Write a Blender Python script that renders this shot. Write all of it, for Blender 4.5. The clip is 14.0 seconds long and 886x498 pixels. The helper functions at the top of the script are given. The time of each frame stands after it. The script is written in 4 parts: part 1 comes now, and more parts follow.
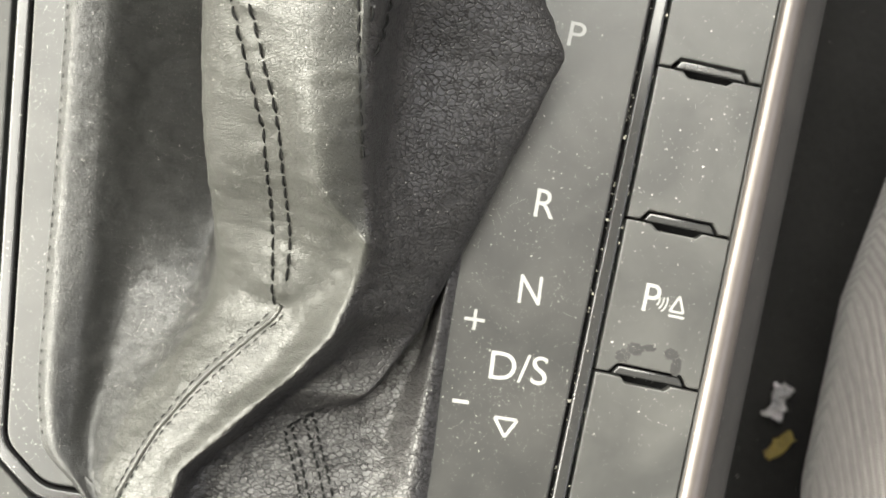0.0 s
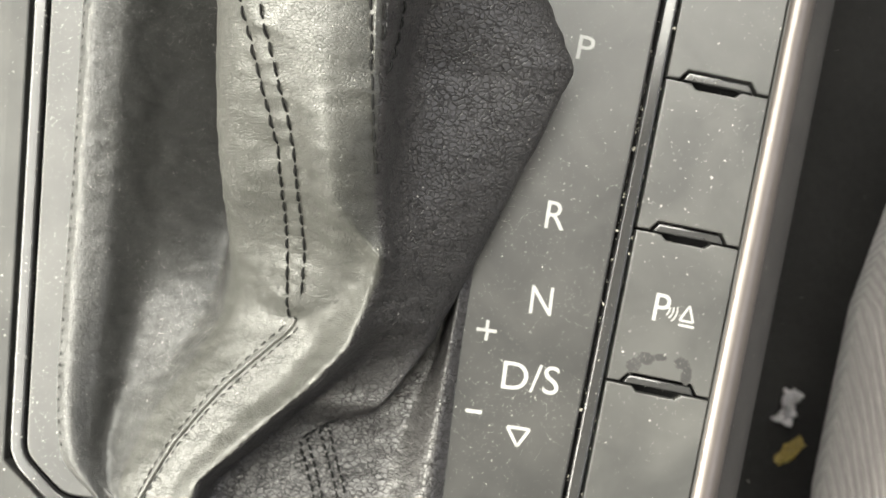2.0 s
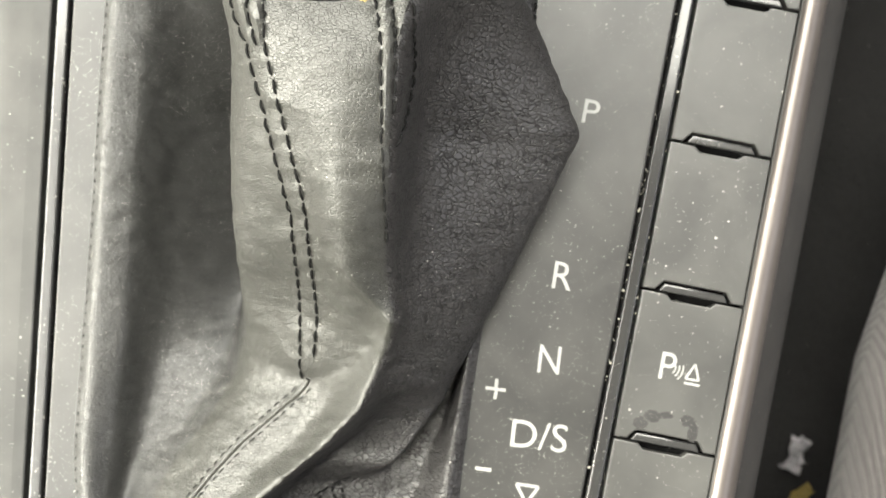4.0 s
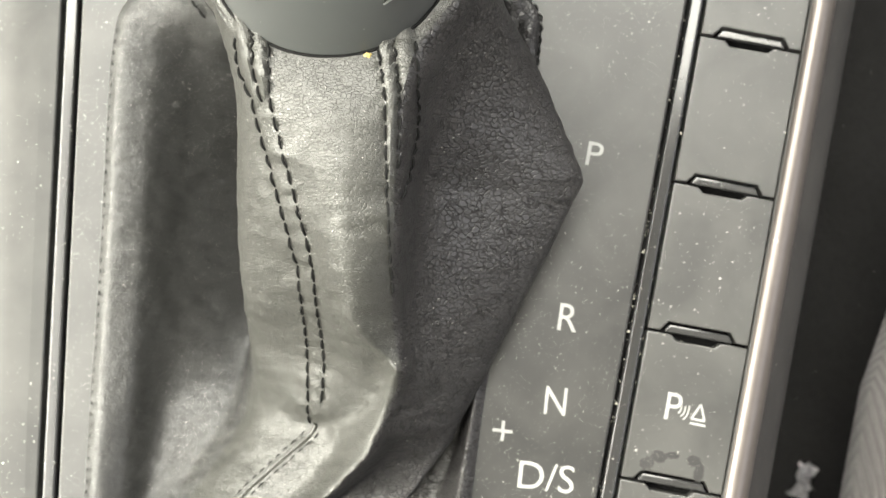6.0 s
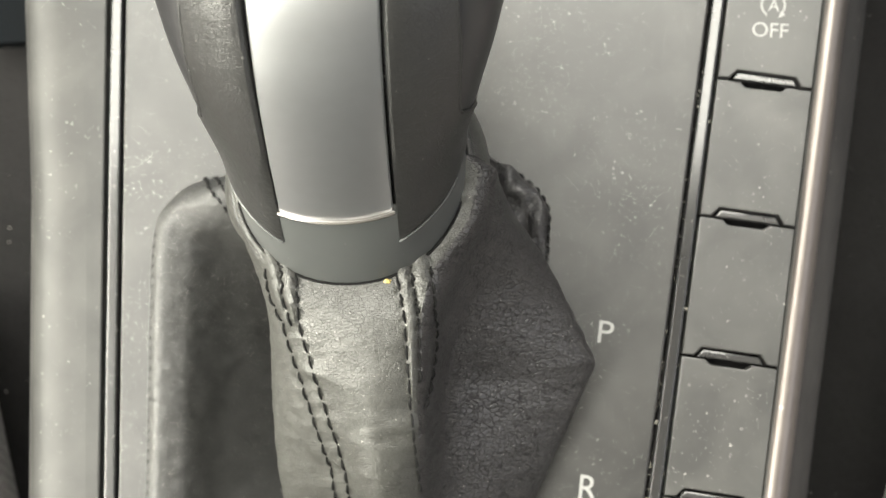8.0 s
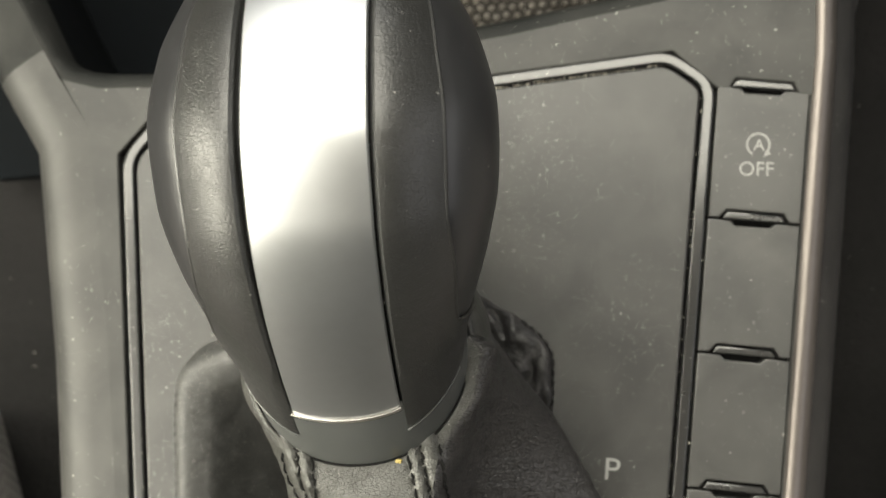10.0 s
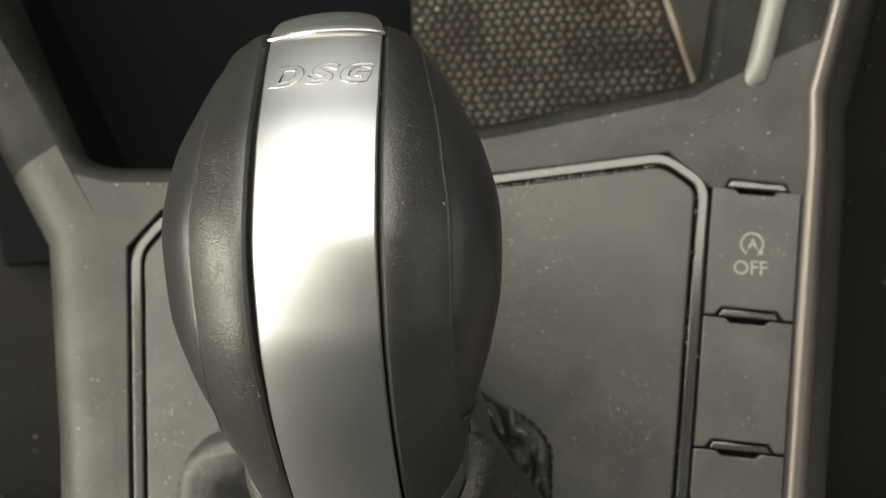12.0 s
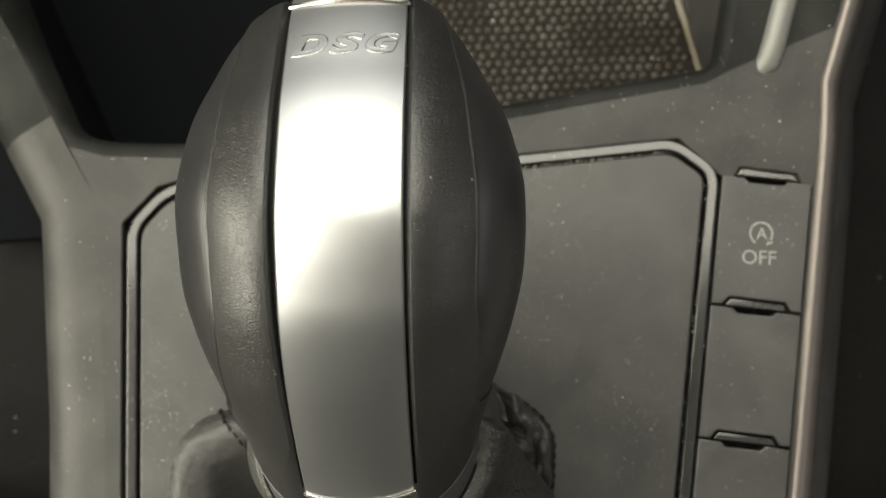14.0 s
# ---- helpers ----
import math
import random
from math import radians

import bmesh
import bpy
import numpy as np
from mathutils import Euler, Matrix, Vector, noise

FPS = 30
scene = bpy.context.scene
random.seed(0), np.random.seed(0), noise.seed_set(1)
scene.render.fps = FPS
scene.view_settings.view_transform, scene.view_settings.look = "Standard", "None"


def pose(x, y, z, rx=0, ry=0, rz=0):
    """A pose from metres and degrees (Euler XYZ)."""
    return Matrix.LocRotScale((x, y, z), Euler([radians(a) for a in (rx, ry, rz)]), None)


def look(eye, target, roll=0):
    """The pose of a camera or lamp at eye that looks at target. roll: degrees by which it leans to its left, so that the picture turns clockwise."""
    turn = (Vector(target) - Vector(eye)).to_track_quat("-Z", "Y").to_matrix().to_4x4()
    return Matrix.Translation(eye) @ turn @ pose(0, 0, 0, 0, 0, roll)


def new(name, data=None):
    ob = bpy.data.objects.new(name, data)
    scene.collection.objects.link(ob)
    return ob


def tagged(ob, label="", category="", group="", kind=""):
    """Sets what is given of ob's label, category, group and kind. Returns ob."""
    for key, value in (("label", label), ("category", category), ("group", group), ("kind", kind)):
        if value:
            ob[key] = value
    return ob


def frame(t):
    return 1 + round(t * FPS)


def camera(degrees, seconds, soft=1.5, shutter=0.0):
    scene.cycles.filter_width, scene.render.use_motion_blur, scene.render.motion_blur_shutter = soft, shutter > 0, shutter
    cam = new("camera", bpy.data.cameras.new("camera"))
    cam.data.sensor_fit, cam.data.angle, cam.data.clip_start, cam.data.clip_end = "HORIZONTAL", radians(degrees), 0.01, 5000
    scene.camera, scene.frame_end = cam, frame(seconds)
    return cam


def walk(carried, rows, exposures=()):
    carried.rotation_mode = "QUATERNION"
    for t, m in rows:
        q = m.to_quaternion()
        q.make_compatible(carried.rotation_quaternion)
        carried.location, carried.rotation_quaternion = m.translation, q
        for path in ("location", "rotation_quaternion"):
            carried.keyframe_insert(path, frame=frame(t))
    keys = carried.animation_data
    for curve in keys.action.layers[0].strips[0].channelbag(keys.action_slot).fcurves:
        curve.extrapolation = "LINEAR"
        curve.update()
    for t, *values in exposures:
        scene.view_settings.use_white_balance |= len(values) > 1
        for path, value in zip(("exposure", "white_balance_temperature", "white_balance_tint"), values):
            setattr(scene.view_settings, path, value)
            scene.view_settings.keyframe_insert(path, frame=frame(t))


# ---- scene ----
# Lengths below are in millimetres; MM turns them into metres.
MM = 0.001
cam = camera(38.69, 14.0, soft=1.5)
# a telephone's small lens, close up: what lies deeper than the leather goes soft
cam.data.dof.use_dof, cam.data.dof.focus_distance, cam.data.dof.aperture_fstop = True, 0.19, 30.0

# seconds, place in mm, turn in degrees
PATH = [
    (0, 20.55, -35.26, 219.70, 0.21, -0.25, 3.54),
    (0.5, 21.15, -32.61, 223.25, 0.19, 0.19, 3.28),
    (1, 19.24, -33.71, 222.14, 0.31, 0.06, 3.40),
    (1.5, 20.12, -33.18, 222.01, 0.35, 0.03, 3.10),
    (2, 19.81, -33.68, 222.46, 0.33, 0.13, 3.11),
    (2.5, 19.87, -33.93, 222.72, 0.56, 0.23, 3.04),
    (3, 20.61, -32.27, 223.24, 0.66, 0.41, 2.87),
    (3.5, 19.73, -30.99, 225.00, 1.30, 0.31, 2.98),
    (3.7, 19.72, -29.81, 225.96, 1.58, 0.41, 2.95),
    (5.8, 20.27, -19.74, 228.53, 1.40, 0.98, 2.15),
    (6, 19.71, -20.50, 228.63, 1.68, 0.95, 2.31),
    (6.5, 19.47, -16.79, 231.17, 2.60, 0.97, 2.08),
    (7, 19.59, -12.69, 233.87, 3.46, 1.08, 1.74),
    (7.5, 21.81, -3.46, 238.29, 3.60, 1.52, 0.62),
    (8, 22.21, 3.51, 245.01, 3.98, 2.61, -0.18),
    (8.5, 22.65, 11.01, 250.40, 4.04, 3.15, -1.04),
    (8.7, 23.51, 14.93, 252.07, 3.82, 3.43, -1.47),
    (10.8, 27.36, 34.63, 260.83, 4.85, 3.75, -3.15),
    (11, 27.77, 34.79, 262.22, 5.43, 3.80, -3.12),
    (11.5, 27.34, 34.62, 262.66, 6.33, 3.60, -2.93),
    (12, 25.32, 35.18, 262.99, 7.43, 3.34, -2.53),
    (12.5, 23.45, 38.99, 261.89, 6.95, 2.86, -2.78),
    (13, 22.07, 38.79, 260.53, 6.51, 2.49, -2.48),
    (13.5, 19.68, 36.95, 260.34, 6.79, 2.04, -1.94),
    (14, 16.85, 34.00, 257.93, 7.17, 1.61, -1.52),
]
walk(cam, [(t, pose(x * MM, y * MM, z * MM, rx, ry, rz)) for t, x, y, z, rx, ry, rz in PATH],
     exposures=[(0, 0.1, 6500, 10), (7, 0.15, 6500, 10), (8.5, -0.25, 6550, 10), (11, -1.05, 6900, 8), (14, -1.35, 6900, 8)])

# ---- world and lamps ----
world = bpy.data.worlds.new("sky")
scene.world = world
world.use_nodes = True
wn = world.node_tree.nodes
sky = wn.new("ShaderNodeTexSky")
sky.sky_type, sky.sun_disc = "NISHITA", False
sky.sun_elevation, sky.sun_rotation = radians(50), radians(-70)
world.node_tree.links.new(sky.outputs[0], wn["Background"].inputs[0])
wn["Background"].inputs[1].default_value = 0.1


def window_light(name, eye, target, width, height, watts, colour):
    """An area lamp at one opening of the cabin: daylight, and the added rear roof fill."""
    lamp = bpy.data.lights.new(name, "AREA")
    lamp.shape, lamp.size, lamp.size_y, lamp.energy, lamp.color = "RECTANGLE", width * MM, height * MM, watts, colour
    ob = new(name, lamp)
    ob.matrix_world = look(Vector(eye) * MM, Vector(target) * MM)
    return ob


window_light("sunroof_daylight", (-90, 467, 825), (-90, 467, 0), 780, 625, 28.5, (1.0, 0.98, 0.87))
# added fill: makes the roof light L-shaped for the chrome band's reflection
window_light("rear_roof_fill", (-418, -172, 825), (-418, -172, 0), 205, 650, 12, (1.0, 0.98, 0.88))
window_light("driver_window_daylight", (716, -170, 450), (0, -170, 450), 860, 520, 3.5, (1.0, 0.97, 0.96))
window_light("side_window_daylight", (-700, -170, 450), (0, -170, 450), 860, 520, 43, (1.0, 0.975, 0.84))
window_light("windscreen_daylight", (0, 898, 560), (0, 0, 560), 1000, 380, 8, (0.98, 0.98, 0.95))


# ---- materials ----
def surface(name, colour, rough=0.5, metal=0.0, grain=0.0, grain_size=0.5, cells=0.0, cell_size=0.9, blotch=0.25,
            specks=0.0, speck_size=0.9, film=0.0, coat=0.0, sheen=0.0, gloss=0.5, weave=0.0, wrinkle=0.0, wrinkle_size=1.3, dust_most=0.5, sparse=3.0):
    """A procedural surface: colour that varies at two scales, fine relief with shade painted into its creases, and dust
    as a film and as specks (sizes in mm).
    """
    m = bpy.data.materials.new(name)
    m.use_nodes = True
    nt = m.node_tree
    n, ln = nt.nodes, nt.links.new
    b = n["Principled BSDF"]
    co = n.new("ShaderNodeTexCoord").outputs["Object"]

    def noise_tex(size, detail=3.0, warp=0.0):
        t = n.new("ShaderNodeTexNoise")
        t.inputs["Scale"].default_value, t.inputs["Detail"].default_value = 1000.0 / size, detail
        t.inputs["Distortion"].default_value = warp
        ln(co, t.inputs["Vector"])
        return t.outputs["Fac"]

    def ramp(src, lo, hi, a=0.0, z=1.0):
        r = n.new("ShaderNodeMapRange")
        r.inputs[1].default_value, r.inputs[2].default_value, r.inputs[3].default_value, r.inputs[4].default_value = lo, hi, a, z
        ln(src, r.inputs[0])
        return r.outputs[0]

    def maths(op, x, y):
        k = n.new("ShaderNodeMath")
        k.operation = op
        for i, v in enumerate((x, y)):
            if isinstance(v, (int, float)):
                k.inputs[i].default_value = v
            else:
                ln(v, k.inputs[i])
        return k.outputs[0]

    def mix(fac, one, two):
        k = n.new("ShaderNodeMix")
        k.data_type = "RGBA"
        for socket, v in ((k.inputs[0], fac), (k.inputs[6], one), (k.inputs[7], two)):
            if isinstance(v, tuple):
                socket.default_value = (*v, 1)
            elif isinstance(v, float):
                socket.default_value = v
            else:
                ln(v, socket)
        return k.outputs[2]

    dark = tuple(c * (1 - blotch) for c in colour)
    light = tuple(min(1, c * (1 + blotch)) for c in colour)
    tone = maths("ADD", maths("MULTIPLY", noise_tex(28, 4), 0.6), maths("MULTIPLY", noise_tex(2.2, 3), 0.4))
    col = mix(ramp(tone, 0.35, 0.65), dark, light)
    rgh = ramp(tone, 0.3, 0.7, rough * (1 - 0.6 * blotch), min(1, rough * (1 + 0.6 * blotch)))
    if film > 0:
        dust = maths("MULTIPLY", ramp(noise_tex(16, 5, 0.5), 0.38, 0.75), film)
        col = mix(dust, col, (0.42, 0.41, 0.38))
    if specks > 0:
        for spot, share in ((speck_size, specks), (speck_size * 0.42, specks * 1.1)):
            v = n.new("ShaderNodeTexVoronoi")
            v.inputs["Scale"].default_value = 1000.0 / (spot * sparse)
            ln(co, v.inputs["Vector"])
            wob = maths("ADD", v.outputs["Distance"], ramp(noise_tex(spot * 0.45, 2), 0, 1, -0.2, 0.2))
            here = n.new("ShaderNodeSeparateColor")
            ln(v.outputs["Color"], here.inputs[0])
            size = maths("MULTIPLY", ramp(here.outputs[0], 1 - share, 1.0, 0.0, 0.22), ramp(noise_tex(22, 3), 0.35, 0.62, 0.35, 1.0))
            dot = maths("MULTIPLY", maths("LESS_THAN", wob, size), maths("GREATER_THAN", here.outputs[0], 1 - share))
            col = mix(maths("MULTIPLY", dot, ramp(here.outputs[1], 0, 1, 0.08, dust_most)), col, (0.62, 0.61, 0.56))
    ln(rgh, b.inputs["Roughness"])
    b.inputs["Metallic"].default_value = metal
    b.inputs["Specular IOR Level"].default_value = gloss
    b.inputs["Coat Weight"].default_value = coat
    b.inputs["Coat Roughness"].default_value = 0.15
    b.inputs["Sheen Weight"].default_value = sheen
    height, crease_shade = None, []
    if grain > 0:
        height = maths("MULTIPLY", noise_tex(grain_size, 4), grain)
    if cells > 0:
        v = n.new("ShaderNodeTexVoronoi")
        v.feature = "DISTANCE_TO_EDGE"
        v.inputs["Scale"].default_value = 1000.0 / cell_size
        warp = n.new("ShaderNodeTexNoise")
        warp.inputs["Scale"].default_value, warp.inputs["Detail"].default_value = 1000.0 / (cell_size * 1.4), 3.0
        ln(co, warp.inputs["Vector"])
        add = n.new("ShaderNodeVectorMath")
        add.operation = "MULTIPLY_ADD"
        ln(warp.outputs["Color"], add.inputs[0])
        add.inputs[1].default_value = (cell_size * 1.15 * MM,) * 3
        ln(co, add.inputs[2])
        flatten = n.new("ShaderNodeVectorMath")
        flatten.operation = "MULTIPLY"
        flatten.inputs[1].default_value = (0.8, 1.25, 1.0)
        ln(add.outputs[0], flatten.inputs[0])
        ln(flatten.outputs[0], v.inputs["Vector"])
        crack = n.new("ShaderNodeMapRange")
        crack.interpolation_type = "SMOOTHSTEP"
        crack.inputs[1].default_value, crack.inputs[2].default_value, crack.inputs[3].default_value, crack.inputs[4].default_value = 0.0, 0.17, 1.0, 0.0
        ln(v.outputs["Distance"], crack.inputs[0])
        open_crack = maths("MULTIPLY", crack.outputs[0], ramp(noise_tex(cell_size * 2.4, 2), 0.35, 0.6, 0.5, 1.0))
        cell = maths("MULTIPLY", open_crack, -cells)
        # cavity shade put into the cracks: darker colour here, less gloss below
        crease_shade.append(maths("MULTIPLY", open_crack, min(0.95, 8 * cells)))
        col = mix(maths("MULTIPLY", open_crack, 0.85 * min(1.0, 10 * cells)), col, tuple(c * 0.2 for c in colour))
        height = cell if height is None else maths("ADD", height, cell)
    if wrinkle > 0:
        stretch = n.new("ShaderNodeVectorMath")
        stretch.operation = "MULTIPLY"
        stretch.inputs[1].default_value = (0.8, 1.35, 1.0)
        ln(co, stretch.inputs[0])
        for size, depth, share in ((wrinkle_size * 2.2, 1.0, 0.7), (wrinkle_size, 0.55, 0.5)):
            t = n.new("ShaderNodeTexNoise")
            t.inputs["Scale"].default_value, t.inputs["Detail"].default_value, t.inputs["Roughness"].default_value = 1000.0 / size, 3.0, 0.62
            t.inputs["Distortion"].default_value = 0.6
            ln(stretch.outputs[0], t.inputs["Vector"])
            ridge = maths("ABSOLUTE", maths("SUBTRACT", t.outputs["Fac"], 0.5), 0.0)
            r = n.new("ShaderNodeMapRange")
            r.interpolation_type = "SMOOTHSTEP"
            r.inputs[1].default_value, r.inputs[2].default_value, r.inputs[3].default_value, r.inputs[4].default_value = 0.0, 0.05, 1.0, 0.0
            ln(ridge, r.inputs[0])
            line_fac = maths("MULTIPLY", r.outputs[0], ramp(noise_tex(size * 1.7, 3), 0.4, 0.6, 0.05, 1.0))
            # wrinkle lines are darkened too, as the shade inside them
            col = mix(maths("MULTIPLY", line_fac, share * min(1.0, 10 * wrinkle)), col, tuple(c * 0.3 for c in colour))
            cut = maths("MULTIPLY", line_fac, -wrinkle * depth)
            crease_shade.append(maths("MULTIPLY", line_fac, min(0.9, 9 * wrinkle * depth)))
            height = cut if height is None else maths("ADD", height, cut)
    if weave > 0:
        threads = []
        for axis, pitch, bend in (("X", 0.8, 0.6), ("Y", 0.65, 0.6)):
            w = n.new("ShaderNodeTexWave")
            w.bands_direction = axis
            w.inputs["Scale"].default_value, w.inputs["Distortion"].default_value = 314.0 / (weave * pitch), bend
            w.inputs["Detail Scale"].default_value = 1.0
            ln(co, w.inputs["Vector"])
            threads.append(w.outputs["Fac"])
        knot = maths("MULTIPLY", threads[0], threads[1])
        rib = maths("MULTIPLY", knot, 0.25)
        height = rib if height is None else maths("ADD", height, rib)
        col = mix(ramp(knot, 0.0, 0.5, 0.75, 0.0), col, tuple(c * 0.4 for c in colour))
    ln(col, b.inputs["Base Color"])
    # gloss drops in cracks and wrinkles to deepen their painted shade
    if crease_shade:
        deep = crease_shade[0]
        for pit in crease_shade[1:]:
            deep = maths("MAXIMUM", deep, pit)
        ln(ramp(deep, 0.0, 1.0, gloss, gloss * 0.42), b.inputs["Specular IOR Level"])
    if height is not None:
        bump = n.new("ShaderNodeBump")
        bump.inputs["Strength"].default_value, bump.inputs["Distance"].default_value = 1.0, MM
        ln(height, bump.inputs["Height"])
        ln(bump.outputs[0], b.inputs["Normal"])
    return m


PLASTIC = surface("dusty soft grey plastic", (0.018, 0.018, 0.0175), 0.36, blotch=0.1, grain=0.012, grain_size=0.35, film=0.05, specks=0.6, speck_size=0.32, gloss=0.46, sparse=2.4, dust_most=0.6)
BUTTON = surface("grey button plastic", (0.026, 0.026, 0.025), 0.4, blotch=0.1, grain=0.01, grain_size=0.3, film=0.07, specks=0.35, speck_size=0.36, gloss=0.55)
SURROUND = surface("satin grey console plastic", (0.026, 0.026, 0.025), 0.42, blotch=0.1, grain=0.015, grain_size=0.5, film=0.05, specks=0.3, speck_size=0.38, gloss=0.24)
# darker than SURROUND: shade over the console's far arms put into the colour
BIN_FRAME = surface("matt bin frame plastic blackened as shade", (0.009, 0.0095, 0.009), 0.6, blotch=0.15, grain=0.02, grain_size=0.5, film=0.03, specks=0.15, speck_size=0.4, gloss=0.13)
RAIL_SIDE = surface("dark grey rail side plastic", (0.024, 0.023, 0.023), 0.55, blotch=0.12, grain=0.02, grain_size=0.5, film=0.04, specks=0.2, speck_size=0.4, gloss=0.3)
GLOSS = surface("glossy dark bead plastic", (0.02, 0.02, 0.02), 0.14, grain=0.003, grain_size=0.8, blotch=0.1, specks=0.4, speck_size=0.3, coat=0.2, gloss=0.55)
LIP = surface("glossy dark grey plastic", (0.022, 0.022, 0.022), 0.22, blotch=0.1, specks=0.2, speck_size=0.3, coat=0.5)
# black colour standing in for the shade between and under parts
GAP_SHADE = surface("black gap shade", (0.004, 0.004, 0.004), 0.8, grain=0.05, specks=0.25, speck_size=0.35, gloss=0.15)
SATIN = surface("satin bronze metal trim", (0.145, 0.129, 0.12), 0.4, metal=0.75, grain=0.004, grain_size=0.4, blotch=0.08, specks=0.06)
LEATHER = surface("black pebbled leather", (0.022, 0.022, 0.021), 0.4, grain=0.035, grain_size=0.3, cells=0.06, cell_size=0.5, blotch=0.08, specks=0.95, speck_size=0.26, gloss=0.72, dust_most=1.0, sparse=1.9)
# same leather, its base colour raised for the light the column catches
STRETCHED = surface("black leather stretched smooth, lightened as lit", (0.036, 0.036, 0.032), 0.41, grain=0.02, grain_size=0.35, wrinkle=0.02, wrinkle_size=2.4, cells=0.055, cell_size=0.55, blotch=0.06, specks=0.4, speck_size=0.26, gloss=0.64, dust_most=0.8, sparse=2.4)
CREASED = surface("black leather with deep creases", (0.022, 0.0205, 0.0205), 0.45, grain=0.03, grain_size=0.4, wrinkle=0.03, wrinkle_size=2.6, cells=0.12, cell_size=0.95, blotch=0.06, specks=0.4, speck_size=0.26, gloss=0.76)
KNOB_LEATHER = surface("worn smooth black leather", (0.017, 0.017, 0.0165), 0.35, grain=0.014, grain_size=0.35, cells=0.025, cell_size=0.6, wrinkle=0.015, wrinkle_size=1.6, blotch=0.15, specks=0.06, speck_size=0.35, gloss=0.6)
INSERT = surface("matt black grip plastic", (0.016, 0.016, 0.017), 0.38, grain=0.012, grain_size=0.4, blotch=0.15, specks=0.05, gloss=0.55)
COLLAR = surface("satin grey collar plastic", (0.06, 0.063, 0.062), 0.33, grain=0.002, blotch=0.02, specks=0.04, speck_size=0.35, coat=0.1)
CHROME = surface("matt chrome", (0.5, 0.51, 0.52), 0.41, metal=1.0, grain=0.001, grain_size=0.5, blotch=0.03, specks=0.05, speck_size=0.4)
BRIGHT = surface("polished chrome", (0.5, 0.48, 0.46), 0.22, metal=1.0, blotch=0.05)
THREAD = surface("black thread", (0.008, 0.008, 0.008), 0.85, grain=0.15, grain_size=0.3, gloss=0.12)
PRINT = surface("white printed marking", (0.24, 0.24, 0.23), 0.65, blotch=0.15)
RUBBER = surface("dusty black rubber mat", (0.010, 0.008, 0.006), 0.75, grain=0.05, film=0.02, specks=0.25, speck_size=0.5, gloss=0.15)
STUD = surface("dusty brown mat studs", (0.036, 0.029, 0.023), 0.7, blotch=0.5, grain=0.08, film=0.2, specks=0.5, speck_size=0.7, gloss=0.25)
# near black: the deep bin's shade is put into the lining's colour
LINING = surface("bin lining blackened as shade", (0.004, 0.005, 0.006), 0.9, grain=0.03, gloss=0.08)
FABRIC = surface("grey woven seat cloth", (0.19, 0.175, 0.17), 0.95, grain=0.1, grain_size=0.5, gloss=0.12, sheen=0.1, weave=0.9)
CARPET = surface("black carpet", (0.014, 0.0135, 0.0135), 0.95, grain=0.5, grain_size=1.2, specks=0.04, gloss=0.12)
PAPER = surface("white crumpled paper", (0.6, 0.58, 0.6), 0.7, grain=0.1, grain_size=1.5)
YELLOW = surface("yellow crumb", (0.4, 0.31, 0.1), 0.7, grain=0.1, grain_size=1.5)
HEADLINER = surface("pale headliner cloth", (0.35, 0.34, 0.32), 0.9, grain=0.1, grain_size=2)
TRIM_DARK = surface("dark cabin trim", (0.02, 0.023, 0.027), 0.7, grain=0.1, grain_size=2)


# ---- building helpers ----
def part(name, bm, material, parent=None, label="", smooth=True):
    """Links a bmesh made in millimetres as one mesh object."""
    for v in bm.verts:
        v.co *= MM
    bmesh.ops.recalc_face_normals(bm, faces=bm.faces[:])
    me = bpy.data.meshes.new(name)
    bm.to_mesh(me)
    bm.free()
    me.materials.append(material)
    if smooth:
        me.shade_smooth()
        me.set_sharp_from_angle(angle=radians(38))
    ob = new(name, me)
    ob.parent = parent
    return tagged(ob, label)


def holder(name, label, category, group="", kind=""):
    return tagged(new(name), label, category, group, kind)


def pchip(xs, ys, at):
    """Monotone cubic interpolation of ys over growing xs."""
    xs, ys, at = np.asarray(xs, float), np.asarray(ys, float), np.asarray(at, float)
    h, d = np.diff(xs), np.diff(ys) / np.diff(xs)
    m = np.zeros(len(xs))
    if len(xs) > 2:
        w1, w2 = 2 * h[1:] + h[:-1], h[1:] + 2 * h[:-1]
        ok = d[1:] * d[:-1] > 0
        m[1:-1][ok] = (w1 + w2)[ok] / (w1[ok] / d[:-1][ok] + w2[ok] / d[1:][ok])
    m[0], m[-1] = d[0], d[-1]
    i = np.clip(np.searchsorted(xs, at) - 1, 0, len(xs) - 2)
    t = (at - xs[i]) / h[i]
    return ((2 * t**3 - 3 * t**2 + 1) * ys[i] + (t**3 - 2 * t**2 + t) * h[i] * m[i]
            + (3 * t**2 - 2 * t**3) * ys[i + 1] + (t**3 - t**2) * h[i] * m[i + 1])


def offset(points, d, closed=True):
    """The outline moved to its left by d, with mitred corners (inwards when it runs counter-clockwise)."""
    out, n = [], len(points)
    for i in range(n):
        p = Vector(points[i][:2])
        a = Vector(points[i - 1][:2]) if closed or i else None
        c = Vector(points[(i + 1) % n][:2]) if closed or i < n - 1 else None
        e1 = (p - a).normalized() if a is not None else (c - p).normalized()
        e2 = (c - p).normalized() if c is not None else e1
        n1, n2 = Vector((-e1.y, e1.x)), Vector((-e2.y, e2.x))
        m = (n1 + n2).normalized()
        out.append(p + m * d / max(0.35, m.dot(n1)))
    return out


